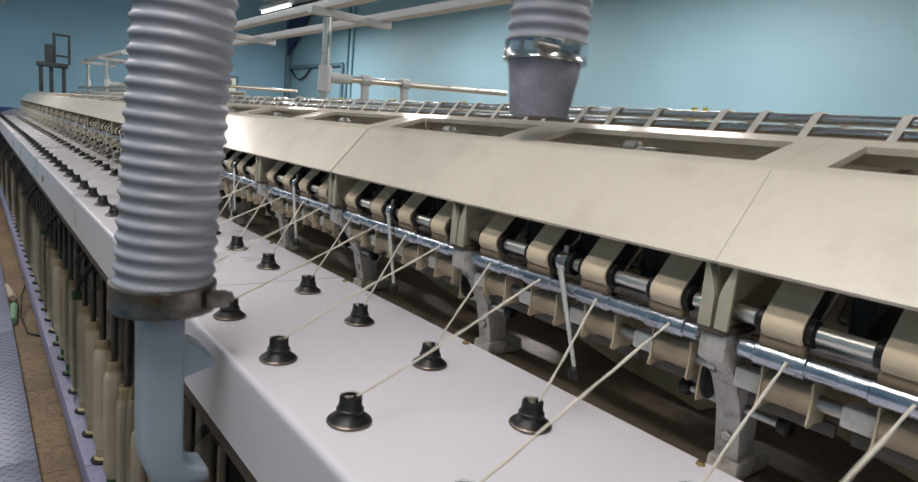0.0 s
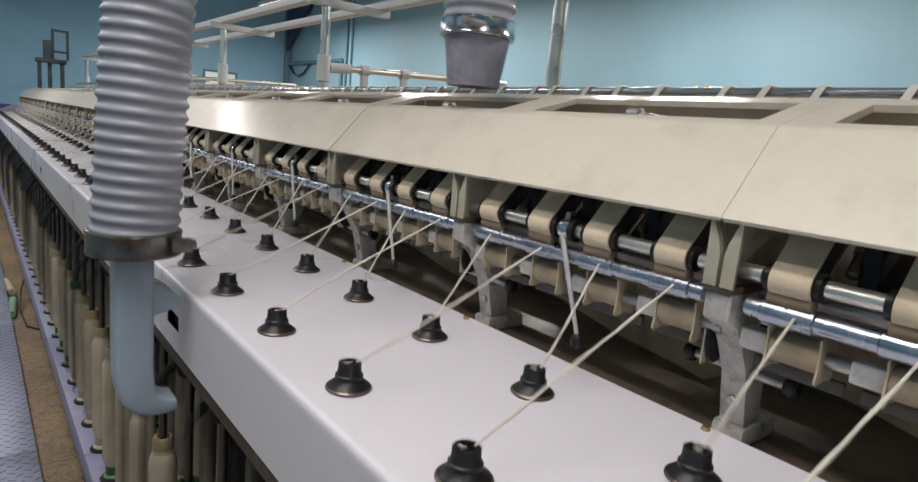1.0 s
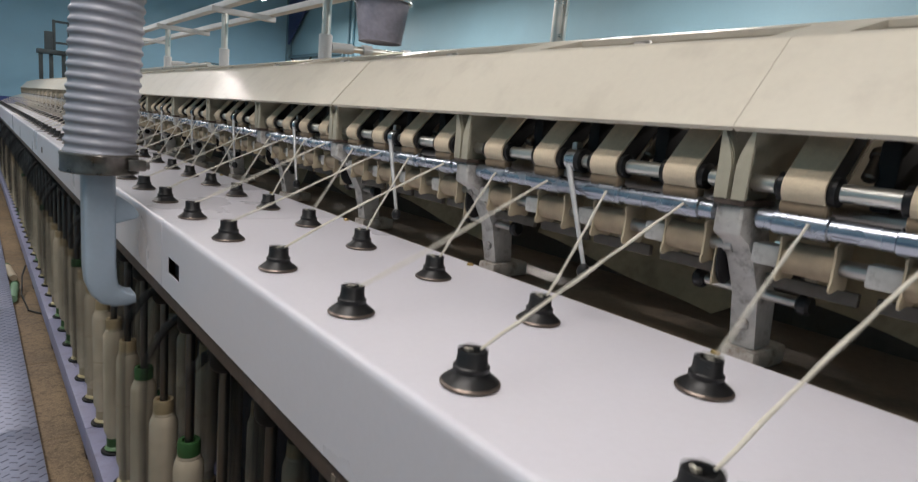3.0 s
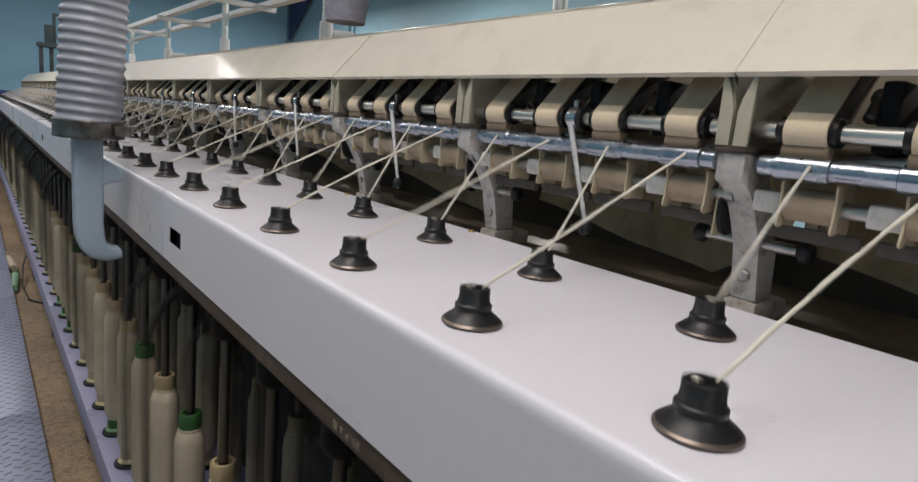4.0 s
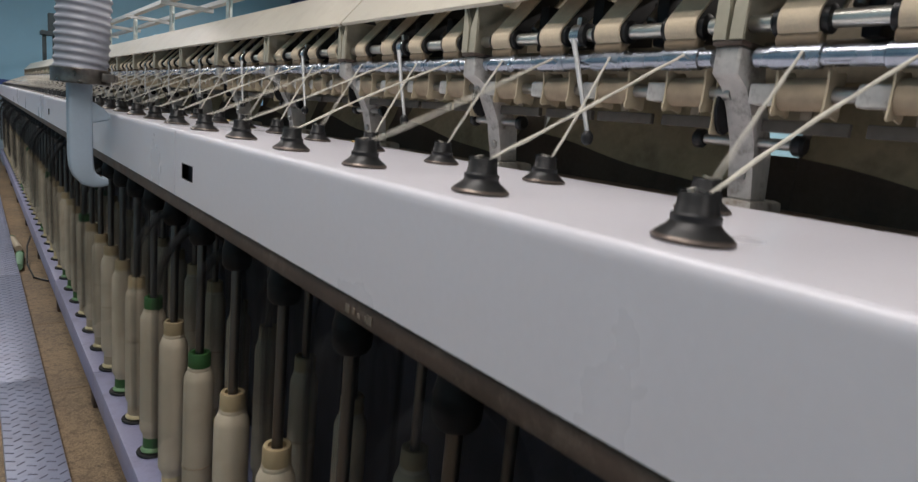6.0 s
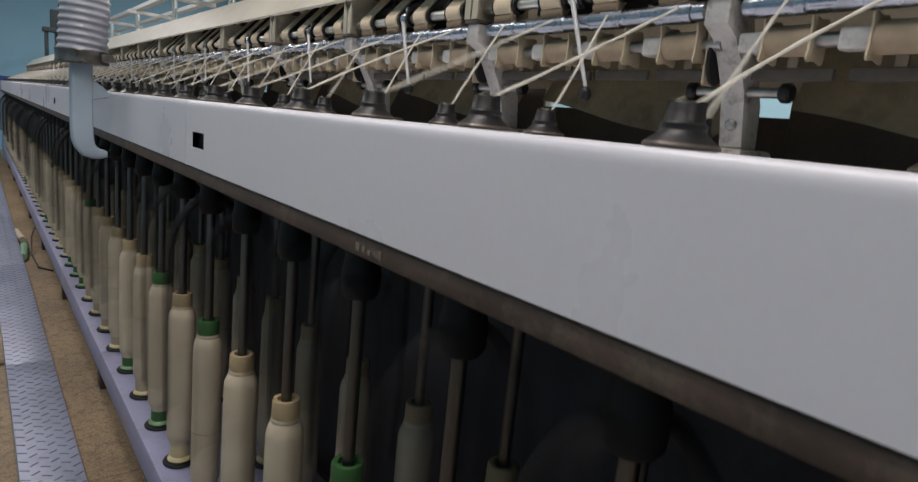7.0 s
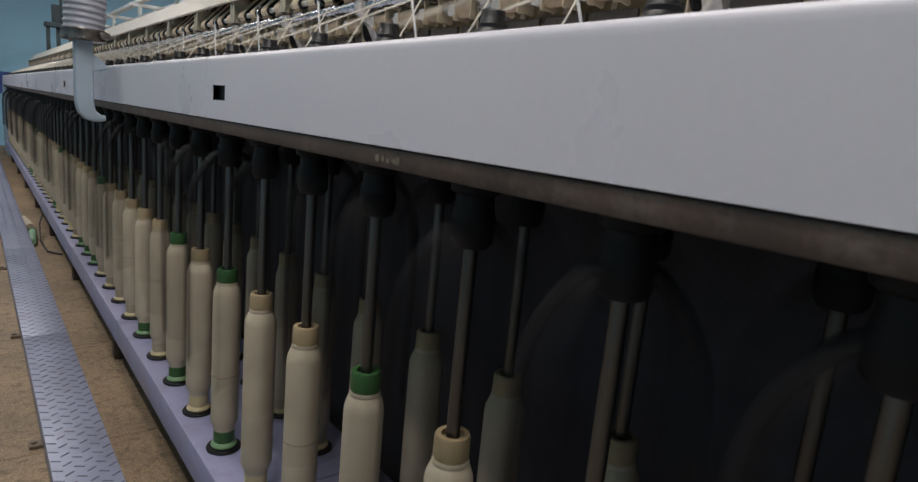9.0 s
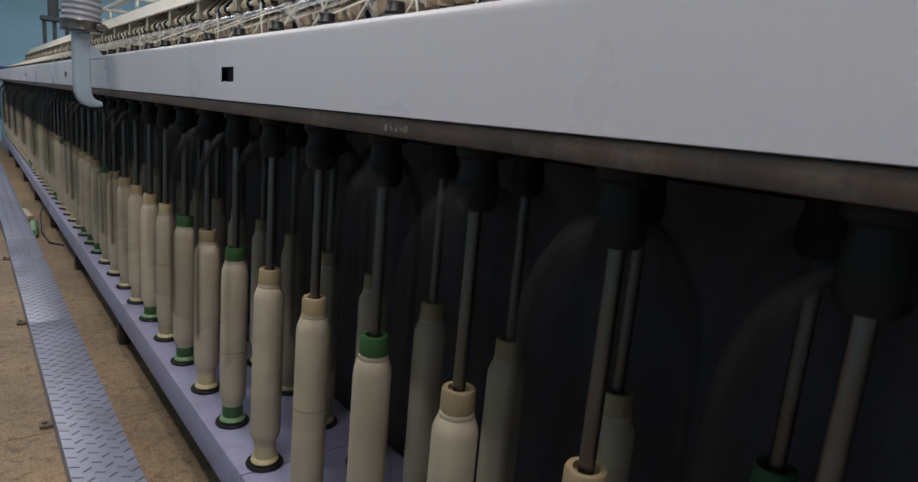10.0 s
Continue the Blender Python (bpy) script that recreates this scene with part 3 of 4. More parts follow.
def make_clearer():
    """A felt belt that loops round a nose beneath the cover."""
    t = thing("top_clearer", (0, 0, 0), "beige felt clearer belt with dark side discs", "clearer belt", "top clearers")
    nose, r = Vector((0.2815, 0, 1.3845)), 0.0165
    d = Vector((math.cos(radians(47)), 0, math.sin(radians(47))))
    nrm = Vector((-d.z, 0, d.x))
    far = nose + d * 0.12
    loop = [far + nrm * r]
    for k in range(11):
        a = math.pi * k / 10
        loop.append(nose + nrm * (r * math.cos(a)) - d * (r * math.sin(a)))
    loop.append(far - nrm * r)
    b = bmesh.new()
    w = 0.0195
    outer = [[b.verts.new((p.x, s, p.z)) for s in (-w, w)] for p in loop]
    inner = []
    for i, p in enumerate(loop):
        c = nose + d * max(0, (p - nose).dot(d))
        q = p + (c - p).normalized() * 0.0028
        inner.append([b.verts.new((q.x, s, q.z)) for s in (-w, w)])
    for i in range(len(loop) - 1):
        b.faces.new((outer[i][0], outer[i][1], outer[i + 1][1], outer[i + 1][0]))
        b.faces.new((inner[i][0], inner[i + 1][0], inner[i + 1][1], inner[i][1]))
        for s in (0, 1):
            b.faces.new((outer[i][s], outer[i + 1][s], inner[i + 1][s], inner[i][s]))
    part("felt_belt", b, FELT, t)
    for s in (-1, 1):
        disc = turned([(0.0125, 0), (0.0140, 0.002), (0.0140, 0.008), (0.009, 0.010)], 18, m=Matrix.Translation((nose.x, s * 0.0185, nose.z)) @ (ALONG_Y if s > 0 else ALONG_Y.inverted()))
        part("side_disc", disc, BLACK, t)
    arm = box((-0.0180, -0.0115, 0), (0.0180, 0.0115, 0.110))
    arm.transform(Matrix.Translation(nose) @ d.to_track_quat("Z", "Y").to_matrix().to_4x4())
    part("belt_core", arm, BLACK, t)
    part("top_roller", turned([(0.007, -0.0215), (0.0088, -0.020), (0.0088, 0.020), (0.007, 0.0215)], 20, m=Matrix.Translation((0.2790, 0, 1.3660)) @ ALONG_Y), DARKCOT, t, "brown rubber top roller")
    return t


def make_bottom_clearer():
    t = thing("bottom_clearer", (0, 0, 0), "yellowed flanged clearer roller under the front roller", "clearer roller", "bottom clearers")
    at = Matrix.Translation((0.299, -0.008, 1.3150)) @ ALONG_Y
    part("drum", turned([(0.0168, -0.0235), (0.0166, -0.010), (0.0164, 0.0), (0.0166, 0.010), (0.0168, 0.0235)], 20, m=at), COT, t)
    for s in (-1, 1):
        yf = s * 0.0248 - 0.008
        rim = [(0.2795, 1.2985), (0.2795, 1.2935), (0.2835, 1.2910), (0.2990, 1.2935), (0.3145, 1.2910), (0.3185, 1.2935), (0.3185, 1.3365), (0.3145, 1.3385), (0.2990, 1.3360), (0.2835, 1.3385), (0.2795, 1.3365), (0.2795, 1.3315), (0.2812, 1.3290), (0.2812, 1.3010)]
        fl = extruded(rim, yf - 0.0011, yf + 0.0011)
        part("flange", fl, NYLON, t)
    part("axle", turned([(0.0080, -0.050), (0.0080, 0.050)], 10, m=at), STEEL, t)
    part("bearing_block", box((0.2880, 0.0185, 1.3030), (0.3100, 0.0480, 1.3250), 0.003), CAST, t, "dirty grey bearing block")
    part("hanger", box((0.322, -0.045, 1.276), (0.330, 0.045, 1.290), 0.002), BACKDARK, t)
    part("hanger_strip", box((0.323, -0.006, 1.2905), (0.327, 0.006, 1.318), 0.001), PANEL, t)
    return t


def make_yoke():
    t = thing("clearer_yoke", (0, 0, 0), "chrome clamp with a thin hanging steel lever", "clamp lever", "clearer yokes")
    at = Matrix.Translation((0.2815, 0.0, 1.3845)) @ ALONG_Y
    part("clamp", turned([(0.0105, -0.012), (0.0152, -0.011), (0.0160, -0.006), (0.0152, 0.006), (0.0105, 0.007)], 20, m=at), CHROME, t)
    part("black_ring", turned([(0.0110, 0.008), (0.0155, 0.009), (0.0155, 0.017), (0.011, 0.018)], 20, m=at @ Matrix.Translation((0, 0, -0.026))), BLACK, t)
    part("clamp_screw", box((0.2745, -0.006, 1.394), (0.2875, 0.003, 1.408), 0.003), STEEL, t)
    part("lever", tube_path([(0.270, 0.000, 1.378), (0.264, -0.023, 1.33), (0.258, -0.056, 1.256)], [0.0040, 0.0034, 0.0028], 10), LEVER, t)
    part("lever_knob", turned([(0.001, -0.011), (0.006, -0.009), (0.0082, -0.003), (0.0075, 0.003), (0.003, 0.008)], 14, m=Matrix.Translation((0.258, -0.056, 1.252))), BLACK, t)
    return t


tc, bc, yk = make_clearer(), make_bottom_clearer(), make_yoke()
first = True
for y in STANDS[:-1]:
    c = y + 0.22
    for off in (-0.155, -0.050, 0.050, 0.155):
        if first:
            tc.location = bc.location = (0, c + off, 0)
            yk.location = (0, c + 0.008, 0)
        else:
            copy_thing(tc, Matrix.Translation((0, c + off, 0)))
            copy_thing(bc, Matrix.Translation((0, c + off, 0)))
            if off < -0.1:
                copy_thing(yk, Matrix.Translation((0, c + 0.008, 0)))
        first = False

axles = thing("clearer_axle", (0, 0, 0), "short bright steel axles between the clearer belts", "axle")
ax = part("axle", rod_y(0.0086, -0.030, 0.030, 0.2815, 1.3845, 14, 0.001), ALU, axles, at=(0, STANDS[0] + 0.22 - 0.1025, 0))
for y in STANDS[:-1]:
    for off, wide in ((-0.1025, 1), (0.1025, 1), (0, 1.0), (-0.197, 0.4), (0.197, 0.4)):
        if y == STANDS[0] and off == -0.1025:
            continue
        o = new("axle", ax.data)
        o.parent, o.location, o.scale = axles, (0, y + 0.22 + off, 0), (1, wide, 1)
blk = part("weight_arm", box((0.302, -0.009, 1.37), (0.42, 0.009, 1.435), 0.004), BLACKMETAL, axles, "dark weighting arm", at=(0, STANDS[0] + 0.22 - 0.1025, 0))
for y in STANDS[:-1]:
    for off in (-0.1025, 0.1025, 0):
        if y == STANDS[0] and off == -0.1025:
            continue
        o = new("weight_arm", blk.data)
        o.parent, o.location = axles, (0, y + 0.22 + off, 0)

pin = part("weight_pin", turned([(0.004, 0), (0.0065, 0.002), (0.0065, 0.026), (0.009, 0.027), (0.009, 0.034), (0.006, 0.036)], 12,
                               m=Matrix.Translation((0.297, 0.012, 1.398)) @ Matrix.Rotation(radians(42), 4, "Y")), CLAMP, axles, "tarnished steel pin", at=(0, STANDS[0] + 0.22 - 0.1025, 0))
for y in STANDS[:-1]:
    for off in (-0.1025, 0.1025):
        if y == STANDS[0] and off < 0:
            continue
        o = new("weight_pin", pin.data)
        o.parent, o.location = axles, (0, y + 0.22 + off, 0)

# ---- cover panels ----
CX0, CZ0, CX1, CZ1, CX2, CZ2 = 0.250, 1.437, 0.336, 1.535, 0.482, 1.578


def make_cover(a, b, bays):
    t = thing("cover_panel", (0, 0, 0), "cream enamelled sheet cover with recessed openings on top", "machine cover", "cover panels")
    a, b = a + 0.0003, b - (0.0048 if len(bays) == 2 else 0.0003)
    bm = bmesh.new()
    ys = [a]
    for c in bays:
        ys += [c - 0.180, c + 0.180]
    ys.append(b)
    u0, u1 = 0.16, 0.80
    tp = lambda u: (CX1 + u * (CX2 - CX1), CZ1 + u * (CZ2 - CZ1))
    r = 0.006
    prof = [(CX0 + 0.006, CZ0 - 0.004), (CX0, CZ0), (CX0 + 0.0016, CZ0 + 0.0018), (CX1 - 0.0068, CZ1 - 0.0078), (CX1 - r * 0.75, CZ1 - r * 0.86), (CX1 - 0.001, CZ1 - 0.0012), (CX1 + r, CZ1 + r * 0.26), tp(u0), tp(u1), (CX2, CZ2), (CX2 + 0.003, CZ2 - 0.03)]
    grid = [[bm.verts.new((x, y, z)) for x, z in prof] for y in ys]
    for j in range(len(ys) - 1):
        for k in range(len(prof) - 1):
            if k == 7 and j % 2 == 1:
                continue
            bm.faces.new((grid[j][k], grid[j][k + 1], grid[j + 1][k + 1], grid[j + 1][k]))
    for j in range(1, len(ys) - 1, 2):
        q = [grid[j][7], grid[j][8], grid[j + 1][8], grid[j + 1][7]]
        d = [bm.verts.new(v.co + Vector((0.002, 0, -0.008))) for v in q]
        for k in range(4):
            bm.faces.new((q[k], q[(k + 1) % 4], d[(k + 1) % 4], d[k]))
    for g in (grid[0], grid[-1]):
        e = [bm.verts.new(v.co + Vector((0.008, 0, -0.010))) for v in g]
        for k in range(len(prof) - 1):
            bm.faces.new((g[k], g[k + 1], e[k + 1], e[k]))
    part("cover_sheet", bm, COVER, t)
    # added shade-coloured strip so the joint gap reads dark
    inner = [(CX0 + 0.009, CZ0 + 0.002), (CX1 + 0.003, CZ1 - 0.008), (CX2 - 0.004, CZ2 - 0.007), (CX2 - 0.004, CZ2 - 0.012), (CX1 + 0.006, CZ1 - 0.013), (CX0 + 0.014, CZ0 + 0.002)]
    part("seam_strip", extruded(inner, b - 0.005, b + 0.0085), SHADOW, t, "added strip painting the shade in the joint gap", smooth=False)
    for c in bays:
        part("tray", box((0.346, c - 0.19, 1.510), (0.470, c + 0.19, 1.514)), TRAY, t, "dusty brown tray", smooth=False)
        head = box((0.384, c - 0.016, 1.515), (0.440, c + 0.004, 1.547), 0.006)
        part("arm_head", head, STEEL, t)
        k = turned([(0.005, -0.012), (0.0105, -0.010), (0.0105, 0.010), (0.005, 0.012)], 14, m=Matrix.Translation((0.402, c + 0.020, 1.544)) @ ALONG_Y)
        part("arm_knob", k, STEEL, t)
    return t


spans = [(-1.39, [-0.73 - 0.44, -0.73], -0.51), (-0.51, [-0.29], -0.065), (-0.065, [0.148, 0.588], 0.812), (0.812, [1.03], 1.252)]
y = 1.252
while y < Y1 - 0.4:
    spans.append((y, [y + 0.22], y + 0.44))
    y += 0.44
shared = None
for a, bays, b in spans:
    if len(bays) == 1 and shared is not None:
        copy_thing(shared[0], Matrix.Translation((0, a - shared[1], 0)))
    else:
        t = make_cover(a, b, bays)
        if len(bays) == 1:
            shared = (t, a)


# ---- roving strands from the roller to the caps ----
def make_strand(p, q, bow):
    p, q = Vector(p), Vector(q)
    n = (q - p).length
    pts = [(bow * math.sin(math.pi * (k / 12) ** 1.4), 0.0004 * math.sin(2.1 * k), n * k / 12) for k in range(13)]
    own = tube_path([Vector(v) for v in pts], [0.0017 - 0.0003 * math.sin(1.7 * k) for k in range(13)], 7)
    return own, n


strand_rows = []
proto_strand = {}
for y in STANDS[:-1]:
    c = y + 0.22
    for off in (-0.155, -0.050, 0.050, 0.155):
        sy = c + off
        front = off in (-0.155, 0.050)
        ys = FRONT_Y if front else BACK_Y
        cy = min(ys, key=lambda v: abs(v - sy - 0.008))
        p = Vector((0.2672, sy - 0.01, 1.353))
        q = Vector(((0.0 if front else X_BACK) + 0.006, cy - 0.004, STRAND_Z))
        key = (front, off)
        turn = (q - p).to_track_quat("Z", "X").to_matrix().to_4x4()
        if key not in proto_strand:
            bm, n = make_strand(p, q, 0.0033 if front else 0.0013)
            ob = part("roving_strand", bm, COTTON)
            tagged(ob, "cream cotton roving strand running from roller to cap", "roving strand", "roving strands")
            proto_strand[key] = ob
        else:
            ob = copy_thing(proto_strand[key], Matrix.Identity(4))
        ob.matrix_basis = Matrix.Translation(p) @ turn
        strand_rows.append((ob, p, turn, front))


# ---- travelling cleaner: two hoses that ride along the machine ----
cleaner = thing("travelling_cleaner", (0, 0.52, 0), "travelling overhead cleaner with two grey corrugated hoses", "cleaner")


def corrugated(r, z0, z1, pitch, depth):
    """A hose with narrow rounded crests and wide shallow valleys."""
    pr = []
    z = z0
    while z < z1:
        for f, e in ((0.0, 0.25), (0.08, 0.06), (0.16, 0.0), (0.26, 0.05), (0.36, 0.28), (0.46, 0.72), (0.58, 0.96), (0.70, 1.0), (0.82, 0.92), (0.92, 0.6)):
            pr.append((r - depth * e, z + f * pitch))
        z += pitch
    return turned(pr, 40)


h1 = part("front_hose", corrugated(0.0655, 0.014, 1.46, 0.0204, 0.0042), HOSE, cleaner, "grey corrugated plastic hose", at=(-0.139, 0, 1.281))
h1.rotation_euler = (0, radians(3.2), 0)
cl = part("hose_clamp", turned([(0.065, -0.020), (0.0690, -0.019), (0.0700, -0.016), (0.0690, -0.013), (0.0688, 0.013), (0.0700, 0.016), (0.0690, 0.019), (0.065, 0.020)], 40), CLAMP, cleaner, "dark steel hose clamp", at=(-0.139, 0, 1.281))
part("clamp_screw", box((0.040, -0.064, -0.010), (0.072, -0.043, 0.012), 0.004), CLAMP, cl)
part("clamp_bolt", turned([(0.006, 0), (0.006, 0.012), (0.008, 0.012), (0.008, 0.018)], 10, m=Matrix.Translation((0.062, -0.045, 0)) @ ALONG_X), CLAMP, cl)


def bent_duct(points, hx, hy):
    """A rounded rectangular duct along points in the x-z plane."""
    own = bmesh.new()
    sec = []
    for sx, sy in ((1, 1), (-1, 1), (-1, -1), (1, -1)):
        for k in range(4):
            a = {(1, 1): 0, (-1, 1): 90, (-1, -1): 180, (1, -1): 270}[(sx, sy)] + k * 30
            sec.append((sx * (hx - 0.008) + 0.008 * math.cos(radians(a)), sy * (hy - 0.008) + 0.008 * math.sin(radians(a))))
    rings = []
    pts = [Vector((x, 0, z)) for x, z, *_ in points]
    for i, p in enumerate(pts):
        d = (pts[min(i + 1, len(pts) - 1)] - pts[max(i - 1, 0)]).normalized()
        side = Vector((-d.z, 0, d.x))
        s = points[i][2] if len(points[i]) > 2 else 1.0
        rings.append([own.verts.new(p + side * (a * s) + Vector((0, b, 0))) for a, b in sec])
    n = len(sec)
    for a, b in zip(rings, rings[1:]):
        for k in range(n):
            own.faces.new((a[k], a[(k + 1) % n], b[(k + 1) % n], b[k]))
    own.faces.new(rings[0])
    own.faces.new(rings[-1][::-1])
    return own


part("blowing_arm", bent_duct([(-0.143, 1.268), (-0.143, 1.13), (-0.143, 1.070), (-0.141, 1.043), (-0.136, 1.026, 0.96), (-0.127, 1.013, 0.86), (-0.113, 1.005, 0.68), (-0.095, 1.001, 0.48), (-0.080, 1.002, 0.32)], 0.028, 0.030), ARM, cleaner, "pale blue grey plastic blowing arm with a hooked toe")
tongue = extruded([(-0.125, 1.158), (-0.125, 1.220), (-0.108, 1.214), (-0.085, 1.198), (-0.072, 1.180), (-0.074, 1.172)], -0.026, 0.026)
bmesh.ops.bevel(tongue, geom=tongue.edges[:], offset=0.003, segments=2, affect="EDGES")
part("side_nozzle", tongue, ARM, cleaner)
h2 = part("rear_hose", corrugated(0.064, 0.012, 1.04, 0.0204, 0.0046), HOSE, cleaner, "grey corrugated plastic hose", at=(0.37, -0.187, 1.678))
c2 = part("hose_clamp", turned([(0.060, -0.017), (0.0655, -0.016), (0.0665, -0.013), (0.0655, -0.011), (0.0655, 0.012), (0.0665, 0.014), (0.060, 0.016)], 40), CHROME, cleaner, "bright steel hose clamp", at=(0.37, -0.187, 1.678))
part("clamp_bolt", turned([(0.007, -0.03), (0.007, 0.03)], 10, m=Matrix.Translation((-0.045, -0.052, 0)) @ ALONG_X), STEEL, c2)
part("suction_nozzle", turned([(0.043, -0.108), (0.0465, -0.109), (0.0485, -0.09), (0.059, -0.018), (0.057, -0.010)], 32), NOZZLE, cleaner, "dusty violet grey tapered nozzle", at=(0.37, -0.187, 1.688))
part("carriage", box((-0.25, -0.5, 2.72), (0.55, 0.4, 2.95), 0.03), HOSE, cleaner)
track = tagged(part("overhead_track", box((0.12, W_B, 2.952), (0.18, W_Y, 3.05)), CREELWHITE, smooth=False), "steel track of the travelling cleaner under the ceiling", "track", kind="structure")

# ---- creel behind the machine ----
bar = thing("sliver_guide_bar", (0, 0, 0), "long polished steel guide bars for the slivers", "guide bar")
part("upper_bar", rod_y(0.0095, Y0, Y1, 0.900, 1.630, 20), CHROME, bar)
part("lower_bar", rod_y(0.0090, Y0, Y1, 0.884, 1.606, 20), CHROME, bar)
sl = None
for k, y in enumerate(v for v in [Y0 + 0.11 * i for i in range(int((Y1 - Y0) / 0.11))]):
    y += random.uniform(-0.035, 0.035)
    path = [(0.490, 1.556), (0.60, 1.553), (0.78, 1.560), (0.850, 1.5820), (0.874, 1.6170), (0.891, 1.6405), (0.906, 1.6415), (0.922, 1.6335), (1.03, 1.6115)]
    if sl is None:
        own = bmesh.new()
        rows = []
        for i, (x, z) in enumerate(path):
            rows.append([own.verts.new((x, s * 0.0075 + 0.27 * (0.90 - x), z + dz)) for s, dz in ((-1, 0), (0, 0.003), (1, 0), (0.6, -0.002), (-0.6, -0.002))])
        for a, b in zip(rows, rows[1:]):
            for j in range(5):
                own.faces.new((a[j], a[(j + 1) % 5], b[(j + 1) % 5], b[j]))
        sl = tagged(part("sliver", own, SLIVER), "flat white cotton sliver over the guide bar", "sliver", "slivers")
        sl.location = (0, y, 0)
    else:
        copy_thing(sl, Matrix.Translation((0, y, 0)))
POSTS = [1.013 + 1.627 * k for k in range(-1, 7)]
for y in POSTS:
    part("bar_arm", box((0.872, y - 0.010, 1.5895), (1.078, y + 0.010, 1.5970), 0.002), ALU, bar)
creel = thing("creel_frame", (0, 0, 0), "aluminium posts and white beams of the overhead creel", "creel")
for y in POSTS:
    part("post", turned([(0.023, 0), (0.023, 2.06)], 16, m=Matrix.Translation((1.1, y, 0))), ALU, creel)
    part("cross_beam", box((1.0, y - 0.025, 2.062), (1.46, y + 0.025, 2.10), 0.004), CREELWHITE, creel)
    if abs(y - POSTS[1]) > 0.1:
        part("post_sleeve", turned([(0.030, 0), (0.034, 0.004), (0.034, 0.13), (0.030, 0.134)], 18, m=Matrix.Translation((1.1, y, 1.69))), CREELWHITE, creel)
for y in (POSTS[2], POSTS[4], POSTS[6]):
    a, b = Vector((1.1, y, 1.765)), Vector((2.35, y, 1.825))
    part("side_pipe", tube_path([a, (a + b) / 2, b], 0.017, 14), ALU, creel)
    part("pipe_collar", tube_path([a + Vector((0.03, 0, 0)), a + Vector((0.15, 0, 0.007))], 0.026, 14), CREELWHITE, creel)
    for f in (0.17, 0.37):
        p = a + (b - a) * f
        part("pipe_clip", tube_path([p, p + Vector((0.05, 0, 0.003))], 0.029, 14), CREELWHITE, creel)
        part("clip_strap", box((p.x + 0.005, y - 0.012, p.z - 0.12), (p.x + 0.045, y + 0.012, p.z - 0.015), 0.005), CREELWHITE, creel)
part("long_beam", box((1.07, Y0 - 1, 2.101), (1.13, Y1, 2.14), 0.004), CREELWHITE, creel)
part("long_beam", box((1.40, Y0 - 1, 2.101), (1.46, Y1, 2.14), 0.004), CREELWHITE, creel)
for x, z in ((1.0, 1.70), (1.25, 1.69), (1.6, 1.68)):
    part("creel_roller", rod_y(0.016, POSTS[3], Y1, x, z, 14), ALU, creel)
guides = thing("sliver_guide", (0, 0, 0), "small yellow plastic sliver guides", "guide")
gp = part("guide_peg", box((-0.004, -0.006, 0), (0.004, 0.006, 0.030), 0.002), YELLOW, guides, at=(0.960, 0.4, 1.6215))
for k in range(-2, 24):
    for d in (0, 0.028):
        if k or d:
            o = new("guide_peg", gp.data)
            o.parent, o.location = guides, (0.960, 0.4 + 0.44 * k + d, 1.6215)
part("guide_rail", box((0.950, Y0, 1.6055), (0.970, Y1, 1.6215), 0.002), ALU, guides)

# ---- far end: gear-end cabinet and the wall's fittings ----
cab = thing("gear_end_cabinet", (0, 11.02, 0), "pale blue gear end cabinet of the machine", "machine cabinet")
part("body", box((-0.04, 0, 0), (0.72, 0.85, 1.17), 0.02), ARM, cab)
part("door", box((-0.046, 0.08, 0.15), (-0.0405, 0.77, 1.05), 0.003), ARM, cab)
ind = thing("signal_frame", (0.62, 10.6, 0), "dark metal frame on posts at the machine end", "frame")
GUNMETAL = mat("green_grey_gunmetal", (0.055, 0.075, 0.085), 0.5, scale=8, vary=0.25)
for x in (-0.16, -0.035, 0.12):
    part("post", box((x, -0.025, 1.581), (x + 0.05, 0.025, 1.9448), 0.004), GUNMETAL, ind)
part("platform", box((-0.18, -0.12, 1.945), (0.19, 0.12, 2.005), 0.008), GUNMETAL, ind)
part("frame_post", box((0.013, -0.02, 2.0052), (0.05, 0.02, 2.432), 0.004), GUNMETAL, ind)
part("frame_post", box((0.200, -0.02, 2.0052), (0.232, 0.02, 2.395), 0.004), GUNMETAL, ind)
part("frame_bar", box((0.0502, -0.019, 2.395), (0.232, 0.019, 2.425), 0.004), GUNMETAL, ind)
part("frame_bar", box((0.0502, -0.019, 2.10), (0.1998, 0.019, 2.13), 0.004), GUNMETAL, ind)
part("switch_box", box((-0.085, -0.06, 2.0052), (0.010, 0.06, 2.26), 0.012), GUNMETAL, ind)

corner = thing("corner_column", (W_X - 0.05, W_Y - 0.05, 0), "blue grey steel column in the hall corner", "column")
part("column", box((-0.06, -0.06, 0), (0.04, 0.04, CEILING - 0.002), 0.006), CONDUIT, corner)
brace = extruded([(0.0, 0.0), (1.3, 1.0), (0.0, 1.0)], -0.04, 0.0)
brc = part("brace", brace, NAVY, corner, "navy diagonal brace", at=(-0.02, -0.07, 2.88))
brc.rotation_euler = (0, 0, radians(-90))
pipes = thing("wall_conduit", (W_X, 10.1, 0), "blue grey conduits on the long wall", "conduit")
